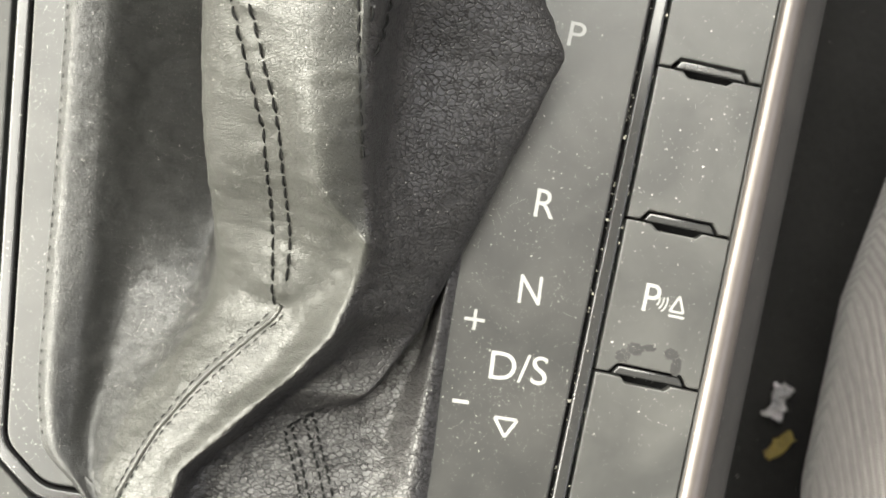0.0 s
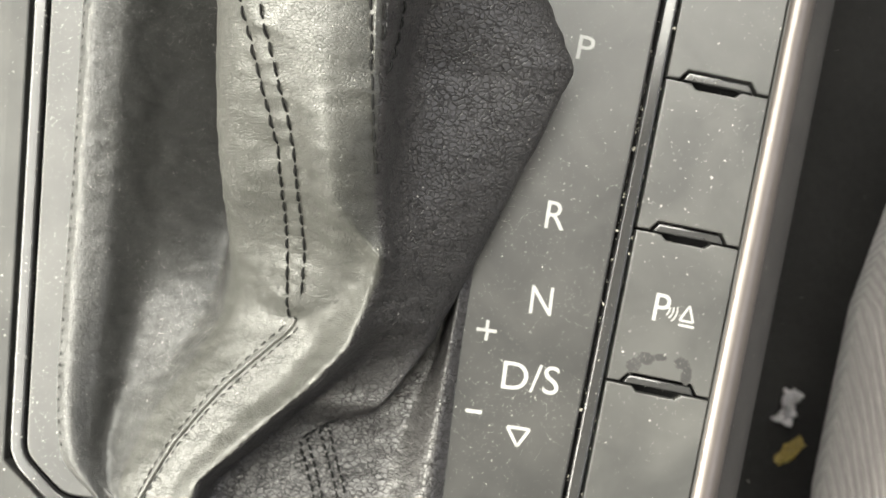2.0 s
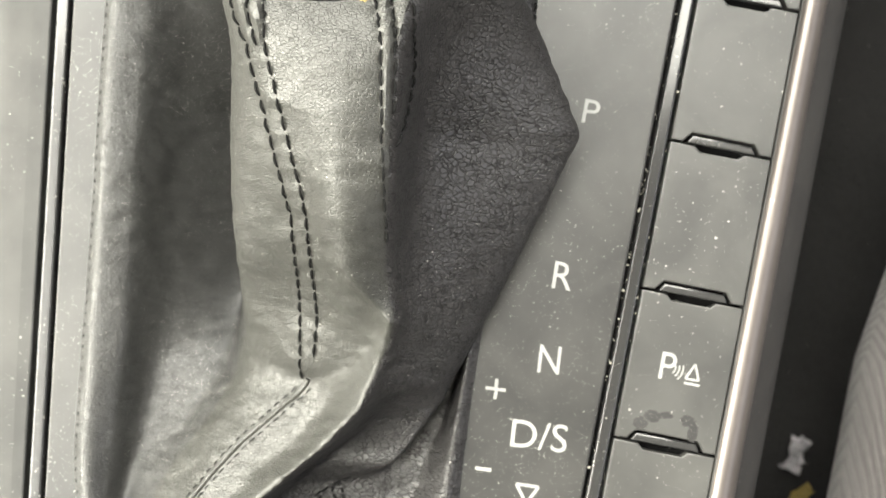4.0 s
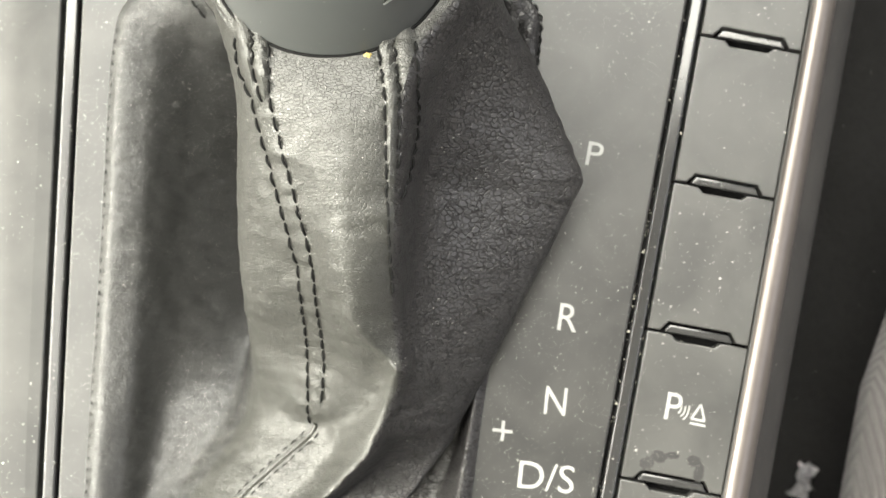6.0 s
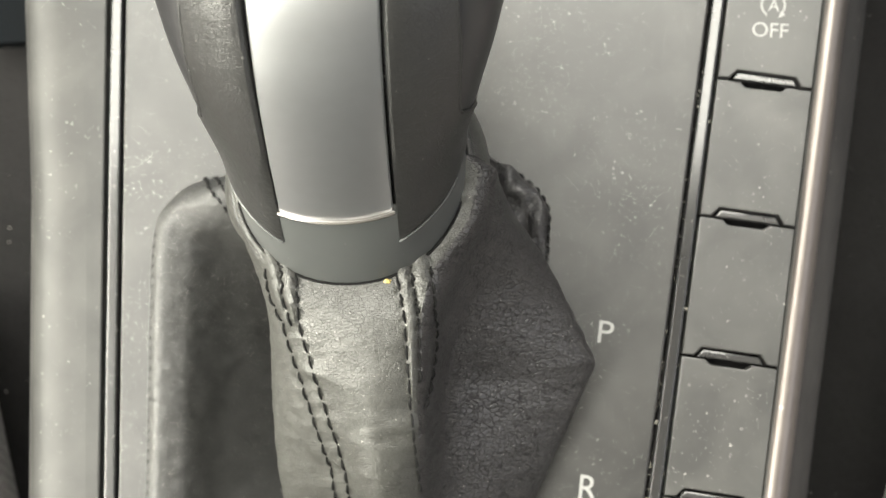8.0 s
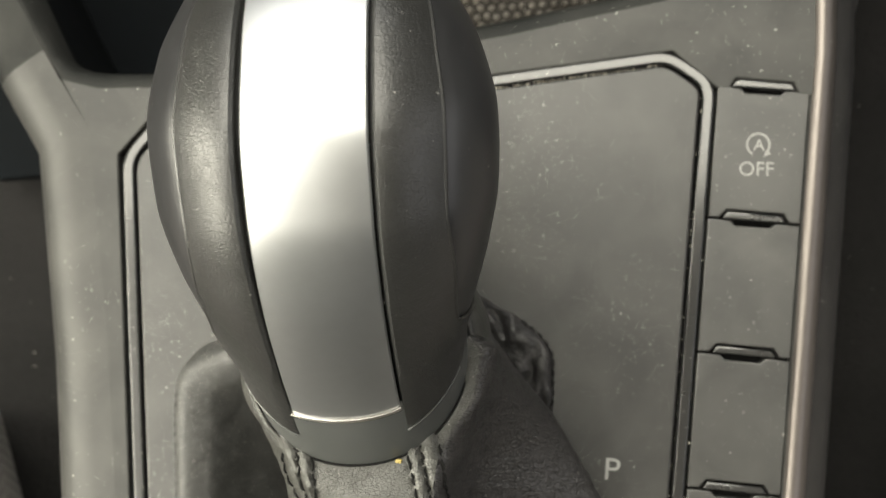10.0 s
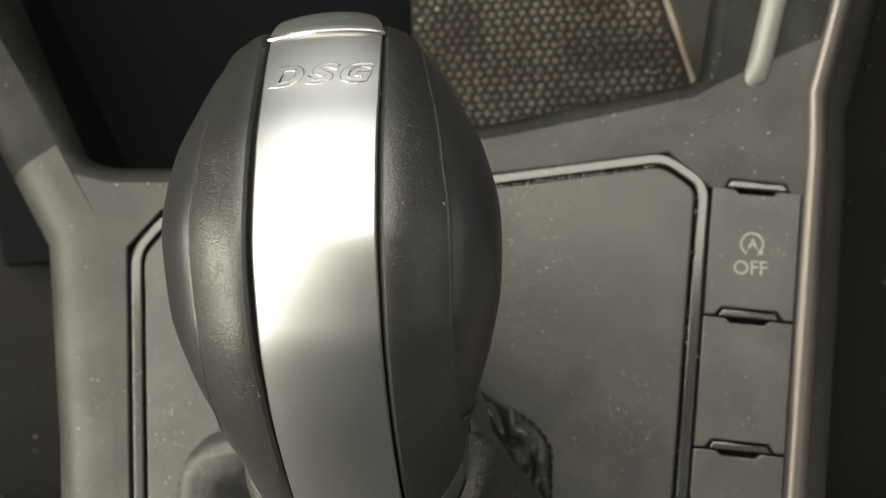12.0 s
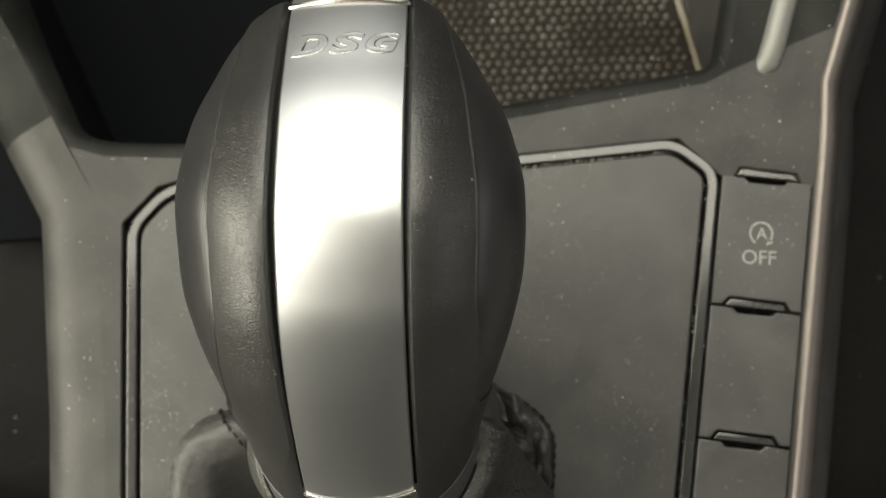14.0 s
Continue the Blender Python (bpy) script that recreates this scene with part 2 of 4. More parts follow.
def rounded(points, r, steps=5):
    """A closed outline with its corners rounded."""
    out, n = [], len(points)
    for i in range(n):
        p, a, c = Vector(points[i]), Vector(points[i - 1]), Vector(points[(i + 1) % n])
        ra = min(r, (a - p).length * 0.45, (c - p).length * 0.45)
        p0, p1 = p + (a - p).normalized() * ra, p + (c - p).normalized() * ra
        for k in range(steps + 1):
            t = k / steps
            out.append((1 - t) ** 2 * p0 + 2 * t * (1 - t) * p + t**2 * p1)
    return out


def sweep(points, profile, closed=True):
    """A band along an outline: profile is (distance to the left, height) pairs."""
    bm = bmesh.new()
    rings = [[bm.verts.new((q.x, q.y, z)) for q in offset(points, d, closed)] for d, z in profile]
    n = len(points)
    for r0, r1 in zip(rings, rings[1:]):
        for i in range(n if closed else n - 1):
            bm.faces.new((r0[i], r0[(i + 1) % n], r1[(i + 1) % n], r1[i]))
    return bm


def prism(points, z0, z1, bevel=0.3, steps=2):
    """A plate of the given counter-clockwise outline, with its upper edge rounded."""
    prof = [(0, z0)] + [(bevel * (1 - math.cos(a)), z1 - bevel * (1 - math.sin(a))) for a in np.linspace(0, math.pi / 2, steps + 1)] + [(bevel + 0.05, z1)]
    bm = sweep(points, prof)
    bm.verts.ensure_lookup_table()
    bm.faces.new(bm.verts[-len(points):])
    bm.faces.new(bm.verts[:len(points)])
    return bm


def plate(outline, hole, z0, z1, bevel=0.3):
    """A plate with a hole in it, rounded along both edges."""
    bm = bmesh.new()
    def ring(pts, z):
        vs = [bm.verts.new((p[0], p[1], z)) for p in pts]
        return vs, [bm.edges.new((vs[i], vs[(i + 1) % len(vs)])) for i in range(len(vs))]
    def wall(a, b):
        for i in range(len(a)):
            bm.faces.new((a[i], a[(i + 1) % len(a)], b[(i + 1) % len(b)], b[i]))
    edges = []
    for pts, side in ((outline, 1), (hole, -1)):
        low, _ = ring(pts, z0)
        mid, _ = ring(pts, z1 - bevel)
        half, _ = ring(offset(pts, side * bevel * 0.3), z1 - bevel * 0.3)
        crown, _ = ring(offset(pts, side * bevel), z1)
        top, e = ring(offset(pts, side * (bevel + 0.06)), z1)
        wall(low, mid), wall(mid, half), wall(half, crown), wall(crown, top)
        edges += e
    bmesh.ops.triangle_fill(bm, use_beauty=True, edges=edges)
    return bm


def tube(points, radius, sides=8, squash=1.0):
    """A round rod along points, closed at both ends."""
    pts = [Vector(p) for p in points]
    bm, rings = bmesh.new(), []
    for i, p in enumerate(pts):
        t = (pts[min(i + 1, len(pts) - 1)] - pts[max(i - 1, 0)]).normalized()
        s = t.cross(Vector((0, 0, 1)))
        s = s.normalized() if s.length > 1e-4 else Vector((1, 0, 0))
        u = s.cross(t)
        r = radius(i / (len(pts) - 1)) if callable(radius) else radius
        rings.append([bm.verts.new(p + r * (math.cos(a) * s + squash * math.sin(a) * u)) for a in np.linspace(0, 2 * math.pi, sides, endpoint=False)])
    for a, b in zip(rings, rings[1:]):
        for k in range(sides):
            bm.faces.new((a[k], a[(k + 1) % sides], b[(k + 1) % sides], b[k]))
    bm.faces.new(rings[0]), bm.faces.new(rings[-1])
    return bm


def box(x0, y0, z0, x1, y1, z1):
    return prism([(x0, y0), (x1, y0), (x1, y1), (x0, y1)], z0, z1, min(1.0, (z1 - z0) / 4))


def grid_mesh(rows):
    """A sheet through a grid of points."""
    bm = bmesh.new()
    vs = [[bm.verts.new(p) for p in row] for row in rows]
    for a, b in zip(vs, vs[1:]):
        for k in range(len(a) - 1):
            bm.faces.new((a[k], a[k + 1], b[k + 1], b[k]))
    return bm


def lettering(name, text, at, height, turn, material, parent, width=0.0, z=0.02, thick=0.04, shear=0.0, bold=0.0, label=""):
    """Printed characters: at is the lower left corner, height that of the capitals, all in mm."""
    cu = bpy.data.curves.new(name, "FONT")
    cu.body, cu.size, cu.extrude, cu.offset, cu.shear, cu.resolution_u = text, 1.0, 0.01, bold, shear, 4
    ob = new(name, cu)
    me = bpy.data.meshes.new_from_object(ob)
    bpy.data.objects.remove(ob)
    bpy.data.curves.remove(cu)
    xs, ys, zs = zip(*[v.co for v in me.vertices])
    k = height / (max(ys) - min(ys))
    kx = width / (max(xs) - min(xs)) if width else k
    m = pose(at[0], at[1], 0, 0, 0, turn)
    for v in me.vertices:
        p = m @ Vector(((v.co.x - min(xs)) * kx, (v.co.y - min(ys)) * k, 0))
        v.co = Vector((p.x, p.y, z + (thick if v.co.z > 0 else 0))) * MM
    me.materials.append(material)
    ob = new(name, me)
    ob.parent = parent
    return tagged(ob, label)


def flat(name, loops, material, parent, z=0.02, thick=0.04):
    """A printed shape of one or more convex outlines."""
    bm = bmesh.new()
    for pts in loops:
        a = [bm.verts.new((p[0], p[1], z + thick)) for p in pts]
        b = [bm.verts.new((p[0], p[1], z)) for p in pts]
        bm.faces.new(a)
        for i in range(len(a)):
            bm.faces.new((a[i], a[(i + 1) % len(a)], b[(i + 1) % len(a)], b[i]))
    return part(name, bm, material, parent, smooth=False)


def stroke(p, q, w):
    """The outline of a straight bar from p to q."""
    p, q = Vector(p), Vector(q)
    n = Vector((-(q - p).y, (q - p).x)).normalized() * w / 2
    return [p - n, q - n, q + n, p + n]


def arc(c, r, a0, a1, w, steps=14):
    """Bars that follow an arc, angles in degrees."""
    pts = [Vector((c[0] + r * math.cos(radians(a)), c[1] + r * math.sin(radians(a)))) for a in np.linspace(a0, a1, steps + 1)]
    return [stroke(a, b, w) for a, b in zip(pts, pts[1:])]


# ---- the plan of the console ----
LEAN = radians(8.2)
U, V = Vector((math.cos(LEAN), -math.sin(LEAN))), Vector((math.sin(LEAN), math.cos(LEAN)))


def strip(u, v):
    """A point of the button strip: u across from its inner edge, v along it."""
    return Vector((56.9, 0.0)) + u * U + v * V


BEAD = [(-54, -73), (-46, -81), (30, -88), strip(-1.75, -88), strip(-1.75, 81.5), (59.0, 87.1), (0, 82.7), (-42, 81.8), (-47.8, 79.8), (-54, 73.2)]
BEAD = rounded([Vector(p) for p in BEAD], 3.0, 4)
MOUTH = [(26, 94.6), (67.6, 100.9), (71, 104), (76, 128), (88, 215), (-125, 215), (-92, 145), (-79.5, 116), (-68, 91.8), (-60, 89.2), (-44, 88.2), (-5, 91)]
MOUTH = rounded([Vector(p) for p in MOUTH], 7.0, 6)

console = holder("center_console", "dusty grey plastic center console around the gear lever", "console")
def fill(outline, holes, z):
    """A flat sheet with holes."""
    bm = bmesh.new()
    edges = []
    for pts in (outline, *holes):
        vs = [bm.verts.new((p[0], p[1], z)) for p in pts]
        edges += [bm.edges.new((vs[i], vs[(i + 1) % len(vs)])) for i in range(len(vs))]
    bmesh.ops.triangle_fill(bm, use_beauty=True, edges=edges)
    return bm


hole = [strip(19.0, -120), strip(19.0, 81.2), strip(16.6, 81.2), strip(15.3, 83.5), strip(3.4, 83.5), strip(2.2, 81.2), strip(-0.1, 81.2), (60.0, 88.6), (0, 84.4), (-42.3, 83.5), (-48.9, 81.8), (-56.4, 74.2), (-56.4, -73.9), (-47.2, -83), (20, -89), (20, -120)]
hole = [Vector(p) for p in hole]
outline = [Vector(p) for p in ((-57.5, -140), strip(19.4, -140), strip(19.4, 82), strip(19.4, 98), (93.6, 111), (76.5, 104.5), (71, 102.2), (66, 99.8), (26, 93.7), (-5, 90.2), (-44, 87.4), (-60, 88.4), (-68, 90.8), (-78, 104), (-75, 104.5), (-62, 80), (-59.5, 33))]
outline[13:15] = [Vector((-74.6, 104))]
far_rim = [Vector(p) for p in ((93.6, 111), (98, 122), (132, 222), (-140, 222), (-100, 150), (-80, 115), (-74.6, 104), (-68, 90.8), (-60, 88.4), (-44, 87.4), (-5, 90.2), (26, 93.7), (66, 99.8), (71, 102.2), (76.5, 104.5))]


def dip(bm):
    """The passenger-side arm leans in towards the bin."""
    for v in bm.verts:
        far = max(0.0, (v.co.x + 80) * 0.868 + (v.co.y - 115) * 0.496)
        if v.co.y > 92 and v.co.x < -40:
            v.co.z -= min(1.0, (v.co.y - 92) / 26) * min(24.0, 1.5 * far)
    return bm


part("surround", fill(outline, [hole], 0.0), SURROUND, console)
part("bin_frame", dip(fill(far_rim, [MOUTH], 0.0)), BIN_FRAME, console, "matt frame of the storage bin, blackened as shade")
part("groove_rim", sweep(hole, [(0, 0.0), (0.25, -0.12), (0.35, -0.4), (0.35, -4)]), SURROUND, console)
part("bin_wall", dip(sweep(MOUTH, [(0, 0.0), (0.8, -0.15), (1.8, -0.8), (2.6, -2.2), (3.0, -5)])), BIN_FRAME, console)
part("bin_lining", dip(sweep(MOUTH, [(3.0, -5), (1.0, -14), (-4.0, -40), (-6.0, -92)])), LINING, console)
flank = [Vector(p) for p in ((-140, 222), (-100, 150), (-80, 115), (-62, 80), (-59.5, 33), (-57.5, -140))]
flank = [flank[0].lerp(flank[1], k / 4) for k in range(4)] + [flank[1].lerp(flank[2], k / 4) for k in range(4)] + [flank[2].lerp(flank[3], k / 4) for k in range(4)] + flank[3:]
cut = next(i for i, p in enumerate(flank) if p.y < 104)
# the flank beyond y = 104 takes the shade-darkened plastic
for piece, name, skin in ((flank[:cut + 1], "bin_flank", BIN_FRAME), (flank[cut:], "flank", SURROUND)):
    part(name, sweep(piece, [(0, 0.0), (-4, -0.35), (-8, -1.3), (-11, -2.8), (-13, -5), (-14, -8), (-15, -15), (-18, -110)], closed=False), skin, console)
BOOT_HOLE = rounded([Vector(p) for p in ((-43.5, -72), (-36, -80), (15, -81), (20.8, -74), (23.2, -36), (28, 0), (30, 24), (26, 33), (18, 37), (-27, 36), (-37, 32), (-43.5, 24))], 4, 3)
part("channel", plate([Vector(p) for p in ((-60, -130), strip(22, -130), strip(22, 84), (58, 92), (-60, 86))], BOOT_HOLE, -4.2, -3.2, 0.2), GAP_SHADE, console)

bead = part("trim_bead", sweep(BEAD, [(-1.3, -3), (-1.25, -0.3), (-1.05, -0.06), (-0.8, 0.04), (-0.75, 0.04), (0.65, 0.0), (0.7, 0.0), (0.9, -0.12), (1.05, -0.5), (1.05, -3)]), GLOSS, console, "satin grey bead round the shift panel")

# ---- shift panel with its printed gear letters ----
panel = holder("gear_selector_plate", "dusty dark grey plastic plate with white gear letters", "gear selector")
part("plate", plate(offset(BEAD, 1.8), BOOT_HOLE, -2.5, 0.0, 0.35), PLASTIC, panel)
TURN = -4.2
lettering("letter_p", "P", (40.75, 2.4), 4.3, TURN - 4, PRINT, panel, 2.9)
lettering("letter_r", "R", (36.8, -27.7), 4.9, TURN - 2, PRINT, panel, 3.5)
lettering("letter_n", "N", (34.95, -42.9), 5.0, TURN, PRINT, panel, 3.9)
lettering("letters_d_s", "D/S", (30.7, -56.4), 5.0, TURN, PRINT, panel, 10.1)
flat("plus_sign", [stroke((25.9, -46.15), (29.5, -46.45), 0.6), stroke((27.6, -48.1), (27.85, -46.62), 0.6), stroke((27.73, -46.02), (27.85, -44.5), 0.6)], PRINT, panel)
flat("minus_sign", [stroke((24.7, -60.55), (27.6, -60.8), 0.65)], PRINT, panel)
tri = [Vector((32.2, -63.0)), Vector((36.2, -63.4)), Vector((34.1, -66.4))]
flat("down_triangle", [stroke(tri[i], tri[(i + 1) % 3], 0.55) for i in range(3)], PRINT, panel)

# ---- buttons ----
PITCH = 27.15


def button(i):
    """One button: v from i * PITCH up to the next; notched for the lips above and below."""
    v0, v1 = i * PITCH + 0.25, (i + 1) * PITCH - 0.25
    last = i == 2
    pts = [(0.15, v0), (2.3, v0), (3.7, v0 + 1.75), (15.0, v0 + 1.75), (16.3, v0), (18.45, v0), (18.45, v1), (13.6, v1), (12.6, v1 - 0.95), (5.6, v1 - 0.95), (4.6, v1), (0.15, v1)]
    pts = [strip(*p) for p in pts]
    return tagged(part("console_button", prism(pts, -3.0, 0.0, 0.28), BUTTON), "blank dark grey plastic console button", "button", "buttons beside the gear lever")


def lip(v, parent):
    """The flat glossy lip that stands in the notch between two buttons."""
    top = [strip(3.1, v + 0.1), strip(15.6, v + 0.1), strip(14.75, v + 1.5), strip(3.95, v + 1.5)]
    part("lip", prism(top, -3, -0.08, 0.3), LIP, parent, "glossy dark lip")


BUTTONS = [button(i) for i in range(-4, 3)]
for i, ob in zip(range(-4, 3), BUTTONS):
    lip(i * PITCH, ob)
spare = [strip(2.9, 3 * PITCH), strip(15.9, 3 * PITCH), strip(14.8, 3 * PITCH + 1.5), strip(3.9, 3 * PITCH + 1.5)]
part("lip", prism(spare, -3, -0.08, 0.3), LIP, console, "glossy dark lip")

park = BUTTONS[2]
tagged(park, "dark grey button with white parking sensor symbol")
lettering("letter_p", "P", (56.6, -42.9), 4.9, -8.2, PRINT, park, 2.8)
for r in (1.5, 2.2, 2.9):
    flat("sound_wave", arc((58.2, -40.7), r, -50, 6, 0.27, 8), PRINT, park)
cone = [Vector((61.5, -42.7)), Vector((63.9, -43.03)), Vector((63.2, -40.1))]
flat("warning_triangle", [stroke(cone[i], cone[(i + 1) % 3], 0.4) for i in range(3)], PRINT, park)
flat("underline_bar", [stroke((61.3, -43.5), (64.1, -43.9), 0.42)], PRINT, park)

GRIME = surface("greasy dark smear", (0.016, 0.0155, 0.015), 0.5, blotch=0.5, grain=0.06, grain_size=0.5, specks=0.95, speck_size=0.3, gloss=0.45, sparse=1.8)
for k, (u, v, ru, rv) in enumerate(((4.3, 3.4, 1.3, 1.2), (6.2, 4.9, 1.6, 1.1), (8.6, 5.6, 1.2, 0.6), (12.4, 5.3, 1.2, 1.0), (13.7, 3.6, 0.9, 1.9))):
    blob = [strip(u + ru * r * math.cos(a), -2 * PITCH + v + rv * r * math.sin(a)) for a in np.linspace(0, 2 * math.pi, 60, endpoint=False) for r in [1 + 0.45 * noise.noise(Vector((2 * math.cos(a), 2 * math.sin(a), k * 5.0))) + 0.3 * noise.noise(Vector((9 * math.cos(a), 9 * math.sin(a), k * 5.0)))]]
    flat("smear", [blob], GRIME, park, 0.002 + 0.002 * k, 0.003)

stop = BUTTONS[6]
tagged(stop, "dark grey button with start stop symbol")
flat("arrow_ring", arc((75.75, 67.9), 2.25, -55, 235, 0.4, 22), PRINT, stop)
flat("arrow_tip", [[Vector((76.6, 65.3)), Vector((78.1, 65.9)), Vector((77.3, 66.8))]], PRINT, stop)
lettering("letter_a", "A", (74.7, 66.8), 2.3, -5, PRINT, stop, 2.2)
lettering("letters_off", "OFF", (71.5, 61.8), 2.9, -4.5, PRINT, stop, 6.9)

# ---- satin rail between the console and the driver's seat ----
RAIL = [strip(18.95, v) for v in range(-140, 91, 10)] + [Vector((89.6, 99.5)), Vector((93.2, 110)), Vector((98, 124)), Vector((106, 148)), Vector((131, 222))]
rail = holder("trim_rail", "satin bronze metal rail along the console edge", "trim")
part("rail_cap", sweep(RAIL, [(0.15, -3), (0.1, -0.2), (-0.05, 0.2), (-0.35, 0.65), (-0.9, 0.95), (-1.7, 1.0), (-2.5, 0.75), (-3.4, 0.1), (-4.2, -1.0), (-4.9, -2.6), (-5.4, -5)], closed=False), SATIN, rail)
part("rail_flank", sweep(RAIL, [(-5.3, -4.6), (-6.6, -6.2), (-9.5, -10.5), (-11.8, -16), (-13.2, -24), (-14.2, -50), (-15, -108)], closed=False), RAIL_SIDE, rail, "dark grey side of the rail")

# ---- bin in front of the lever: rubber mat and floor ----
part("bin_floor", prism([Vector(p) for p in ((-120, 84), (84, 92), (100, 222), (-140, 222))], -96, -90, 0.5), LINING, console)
mat = holder("rubber_mat", "dusty black rubber mat with raised dots", "mat")
part("base", prism(rounded([Vector(p) for p in ((4, 96), (74, 105.5), (65.3, 140), (46.5, 212), (4, 212))], 3), -90, -41.2, 0.4), RUBBER, mat)
dots = bmesh.new()
for j in range(60):
    for i in range(44):
        x, y = 5.5 + i * 2.5 + (j % 2) * 1.25, 98 + j * 2.1
        if y < 97 + 0.136 * (x + 4) or x > 73 - 0.26 * (y - 105) or y > 165:
            continue
        h = 0.7 + 0.5 * noise.noise(Vector((i * 0.9, j * 0.9, 2.0)))
        x, y = x + 0.25 * math.sin(i * 7.3 + j * 3.1), y + 0.2 * math.sin(i * 2.9 + j * 5.7)
        ring = [dots.verts.new((x + 1.0 * math.cos(a), y + 1.0 * math.sin(a), -41.3)) for a in np.linspace(0, 2 * math.pi, 6, endpoint=False)]
        cap = [dots.verts.new((x + 0.5 * math.cos(a), y + 0.5 * math.sin(a), -41.3 + h)) for a in np.linspace(0, 2 * math.pi, 6, endpoint=False)]
        dots.faces.new(cap)
        for k in range(6):
            dots.faces.new((ring[k], ring[(k + 1) % 6], cap[(k + 1) % 6], cap[k]))
tagged(part("raised_dots", dots, STUD, mat), kind="stuff")
part("edge_welt", tube([(74.6, 105.5, -40.6), (69.8, 125, -40.6), (65.4, 142, -40.6), (49, 205, -40.6)], 0.9), surface("brown dusty mat edge", (0.10, 0.082, 0.058), 0.7, grain=0.1, film=0.3, specks=0.3), mat)
part("edge_welt", tube([(76.4, 106.0, -40.8), (71.6, 125.5, -40.8), (67.2, 142.5, -40.8), (50.8, 205.5, -40.8)], 0.55), STUD, mat)
part("bin_side_wall", grid_mesh([[Vector((x0, y, -3.5)), Vector((x0 + 0.8, y, -12)), Vector((x1, y, -46))] for x0, x1, y in ((68.6, 75.6, 103.8), (70.4, 74.6, 110), (73.6, 70.3, 127), (77, 66, 143), (85.5, 49, 206))]), RAIL_SIDE, console, "dark grey inner wall of the bin")
# a thin rod draws the highlight along the bin's lip
part("bin_lip_highlight", tube([(70.5, 104.6, -1.6), (73.2, 115, -1.6), (76.1, 128, -1.6), (87.8, 213, -1.6)], 0.28, 6), STUD, console, "thin brownish line drawn as the highlight on the bin's lip")
part("side_bead", tube([(77.5, 101.6, -0.7), (79.2, 103.6, 0.1), (80.6, 107.5, 0.3), (83.5, 117, 0.3), (88, 132, 0.3), (112, 214, 0.3)], lambda k: 2.5 * min(1, 0.45 + 6 * k), 12, 0.5), surface("satin grey metal strip", (0.16, 0.16, 0.15), 0.45, metal=0.4, blotch=0.08, grain=0.004), console, "satin grey strip beside the bin")

# ---- leather boot: a sheet drawn through its fold lines ----
FOLDS = []


def fold(*knots, sharp=False):
    """One fold line of the boot, from the back to the front: y, x, z of each knot. A sharp one turns at its knots."""
    FOLDS.append((np.array(sorted(knots)), sharp))


def fold_at(line, y):
    k, sharp = line
    if sharp:
        return np.stack([np.interp(y, k[:, 0], k[:, 1]), np.interp(y, k[:, 0], k[:, 2])], -1)
    return np.stack([pchip(k[:, 0], k[:, 1], y), pchip(k[:, 0], k[:, 2], y)], -1)


# stitched rim on the passenger side, its roll, the slope into the valley and the valley
fold((49, -5, 45), (36.2, -26, -.2), (35.4, -31, -.2), (34.2, -38, -.2), (31, -42.6, -.2), (26.5, -45.8, -.2), (18, -46.8, -.2), (-25, -47.2, -.2), (-60, -47.8, -.2), (-72, -46.5, -.2), (-79.5, -40, -.2), (-84, -36, -.2))
fold((49, -4.8, 45.3), (36.5, -24, 1.6), (34.6, -32, 1.9), (31.6, -39, 1.8), (26, -42.8, 1.5), (18, -43.8, 1.5), (-25, -44.2, 1.5), (-60, -44.8, 1.4), (-72, -43.6, 1.4), (-79.5, -38.6, 1.2), (-84, -35.5, 1))
fold((49, -4.5, 45.5), (36.5, -22, 3.6), (33.5, -30, 4), (29.5, -36, 3), (22, -38.8, .5), (4, -39.5, .2), (-17, -39.8, .2), (-34, -40, .2), (-57, -41, -.4), (-69, -41.4, -.6), (-78, -38.4, 0), (-84, -35, .8))
fold((49, -4.2, 45.8), (36.5, -20, 5.2), (32, -27, 5), (27, -31, 2), (20, -31.4, -5), (4, -32.4, -8.5), (-17, -32.6, -9), (-34, -33, -8.5), (-57, -36, -6), (-69, -38.6, -4), (-78, -37.2, -.6), (-84, -34.5, .8))
fold((49, -4, 46), (37, -18, 8), (30, -23.8, 6), (25, -24.6, 1.5), (17, -20.8, -12), (0, -19.6, -21), (-17, -19.2, -21), (-34, -21.5, -15), (-44, -23.5, -9), (-57, -30, -5), (-69, -35.5, -2.5), (-78, -36, 0), (-84, -34.2, 1))
# the column's outer edge, its stitched seam, its crest and the crease beside the driver
fold((49, -3, 46.5), (38, -15, 30), (30, -21.5, 42), (22, -20.3, 42), (12, -17.2, 39), (8, -16.7, 36), (-10, -17.2, 27), (-24, -17.2, 18), (-33, -16.5, 9), (-44, -15.5, 3), (-50, -17.5, 3.2), (-57, -22, 3), (-69, -30.2, 2), (-78, -34, 1.8), (-84, -34, 1.6))
fold((49, -2, 47), (38, -10, 46.5), (30, -20, 47), (22, -18.8, 47), (13, -11.5, 47), (-5, -8, 41.5), (-20.6, -5.5, 31), (-34, -4.5, 17), (-42, -4.4, 13), (-46, -5.2, 9), (-51, -9.8, 8), (-57, -16.2, 7), (-69, -25.6, 5.8), (-79, -31, 4), (-84, -33, 3))
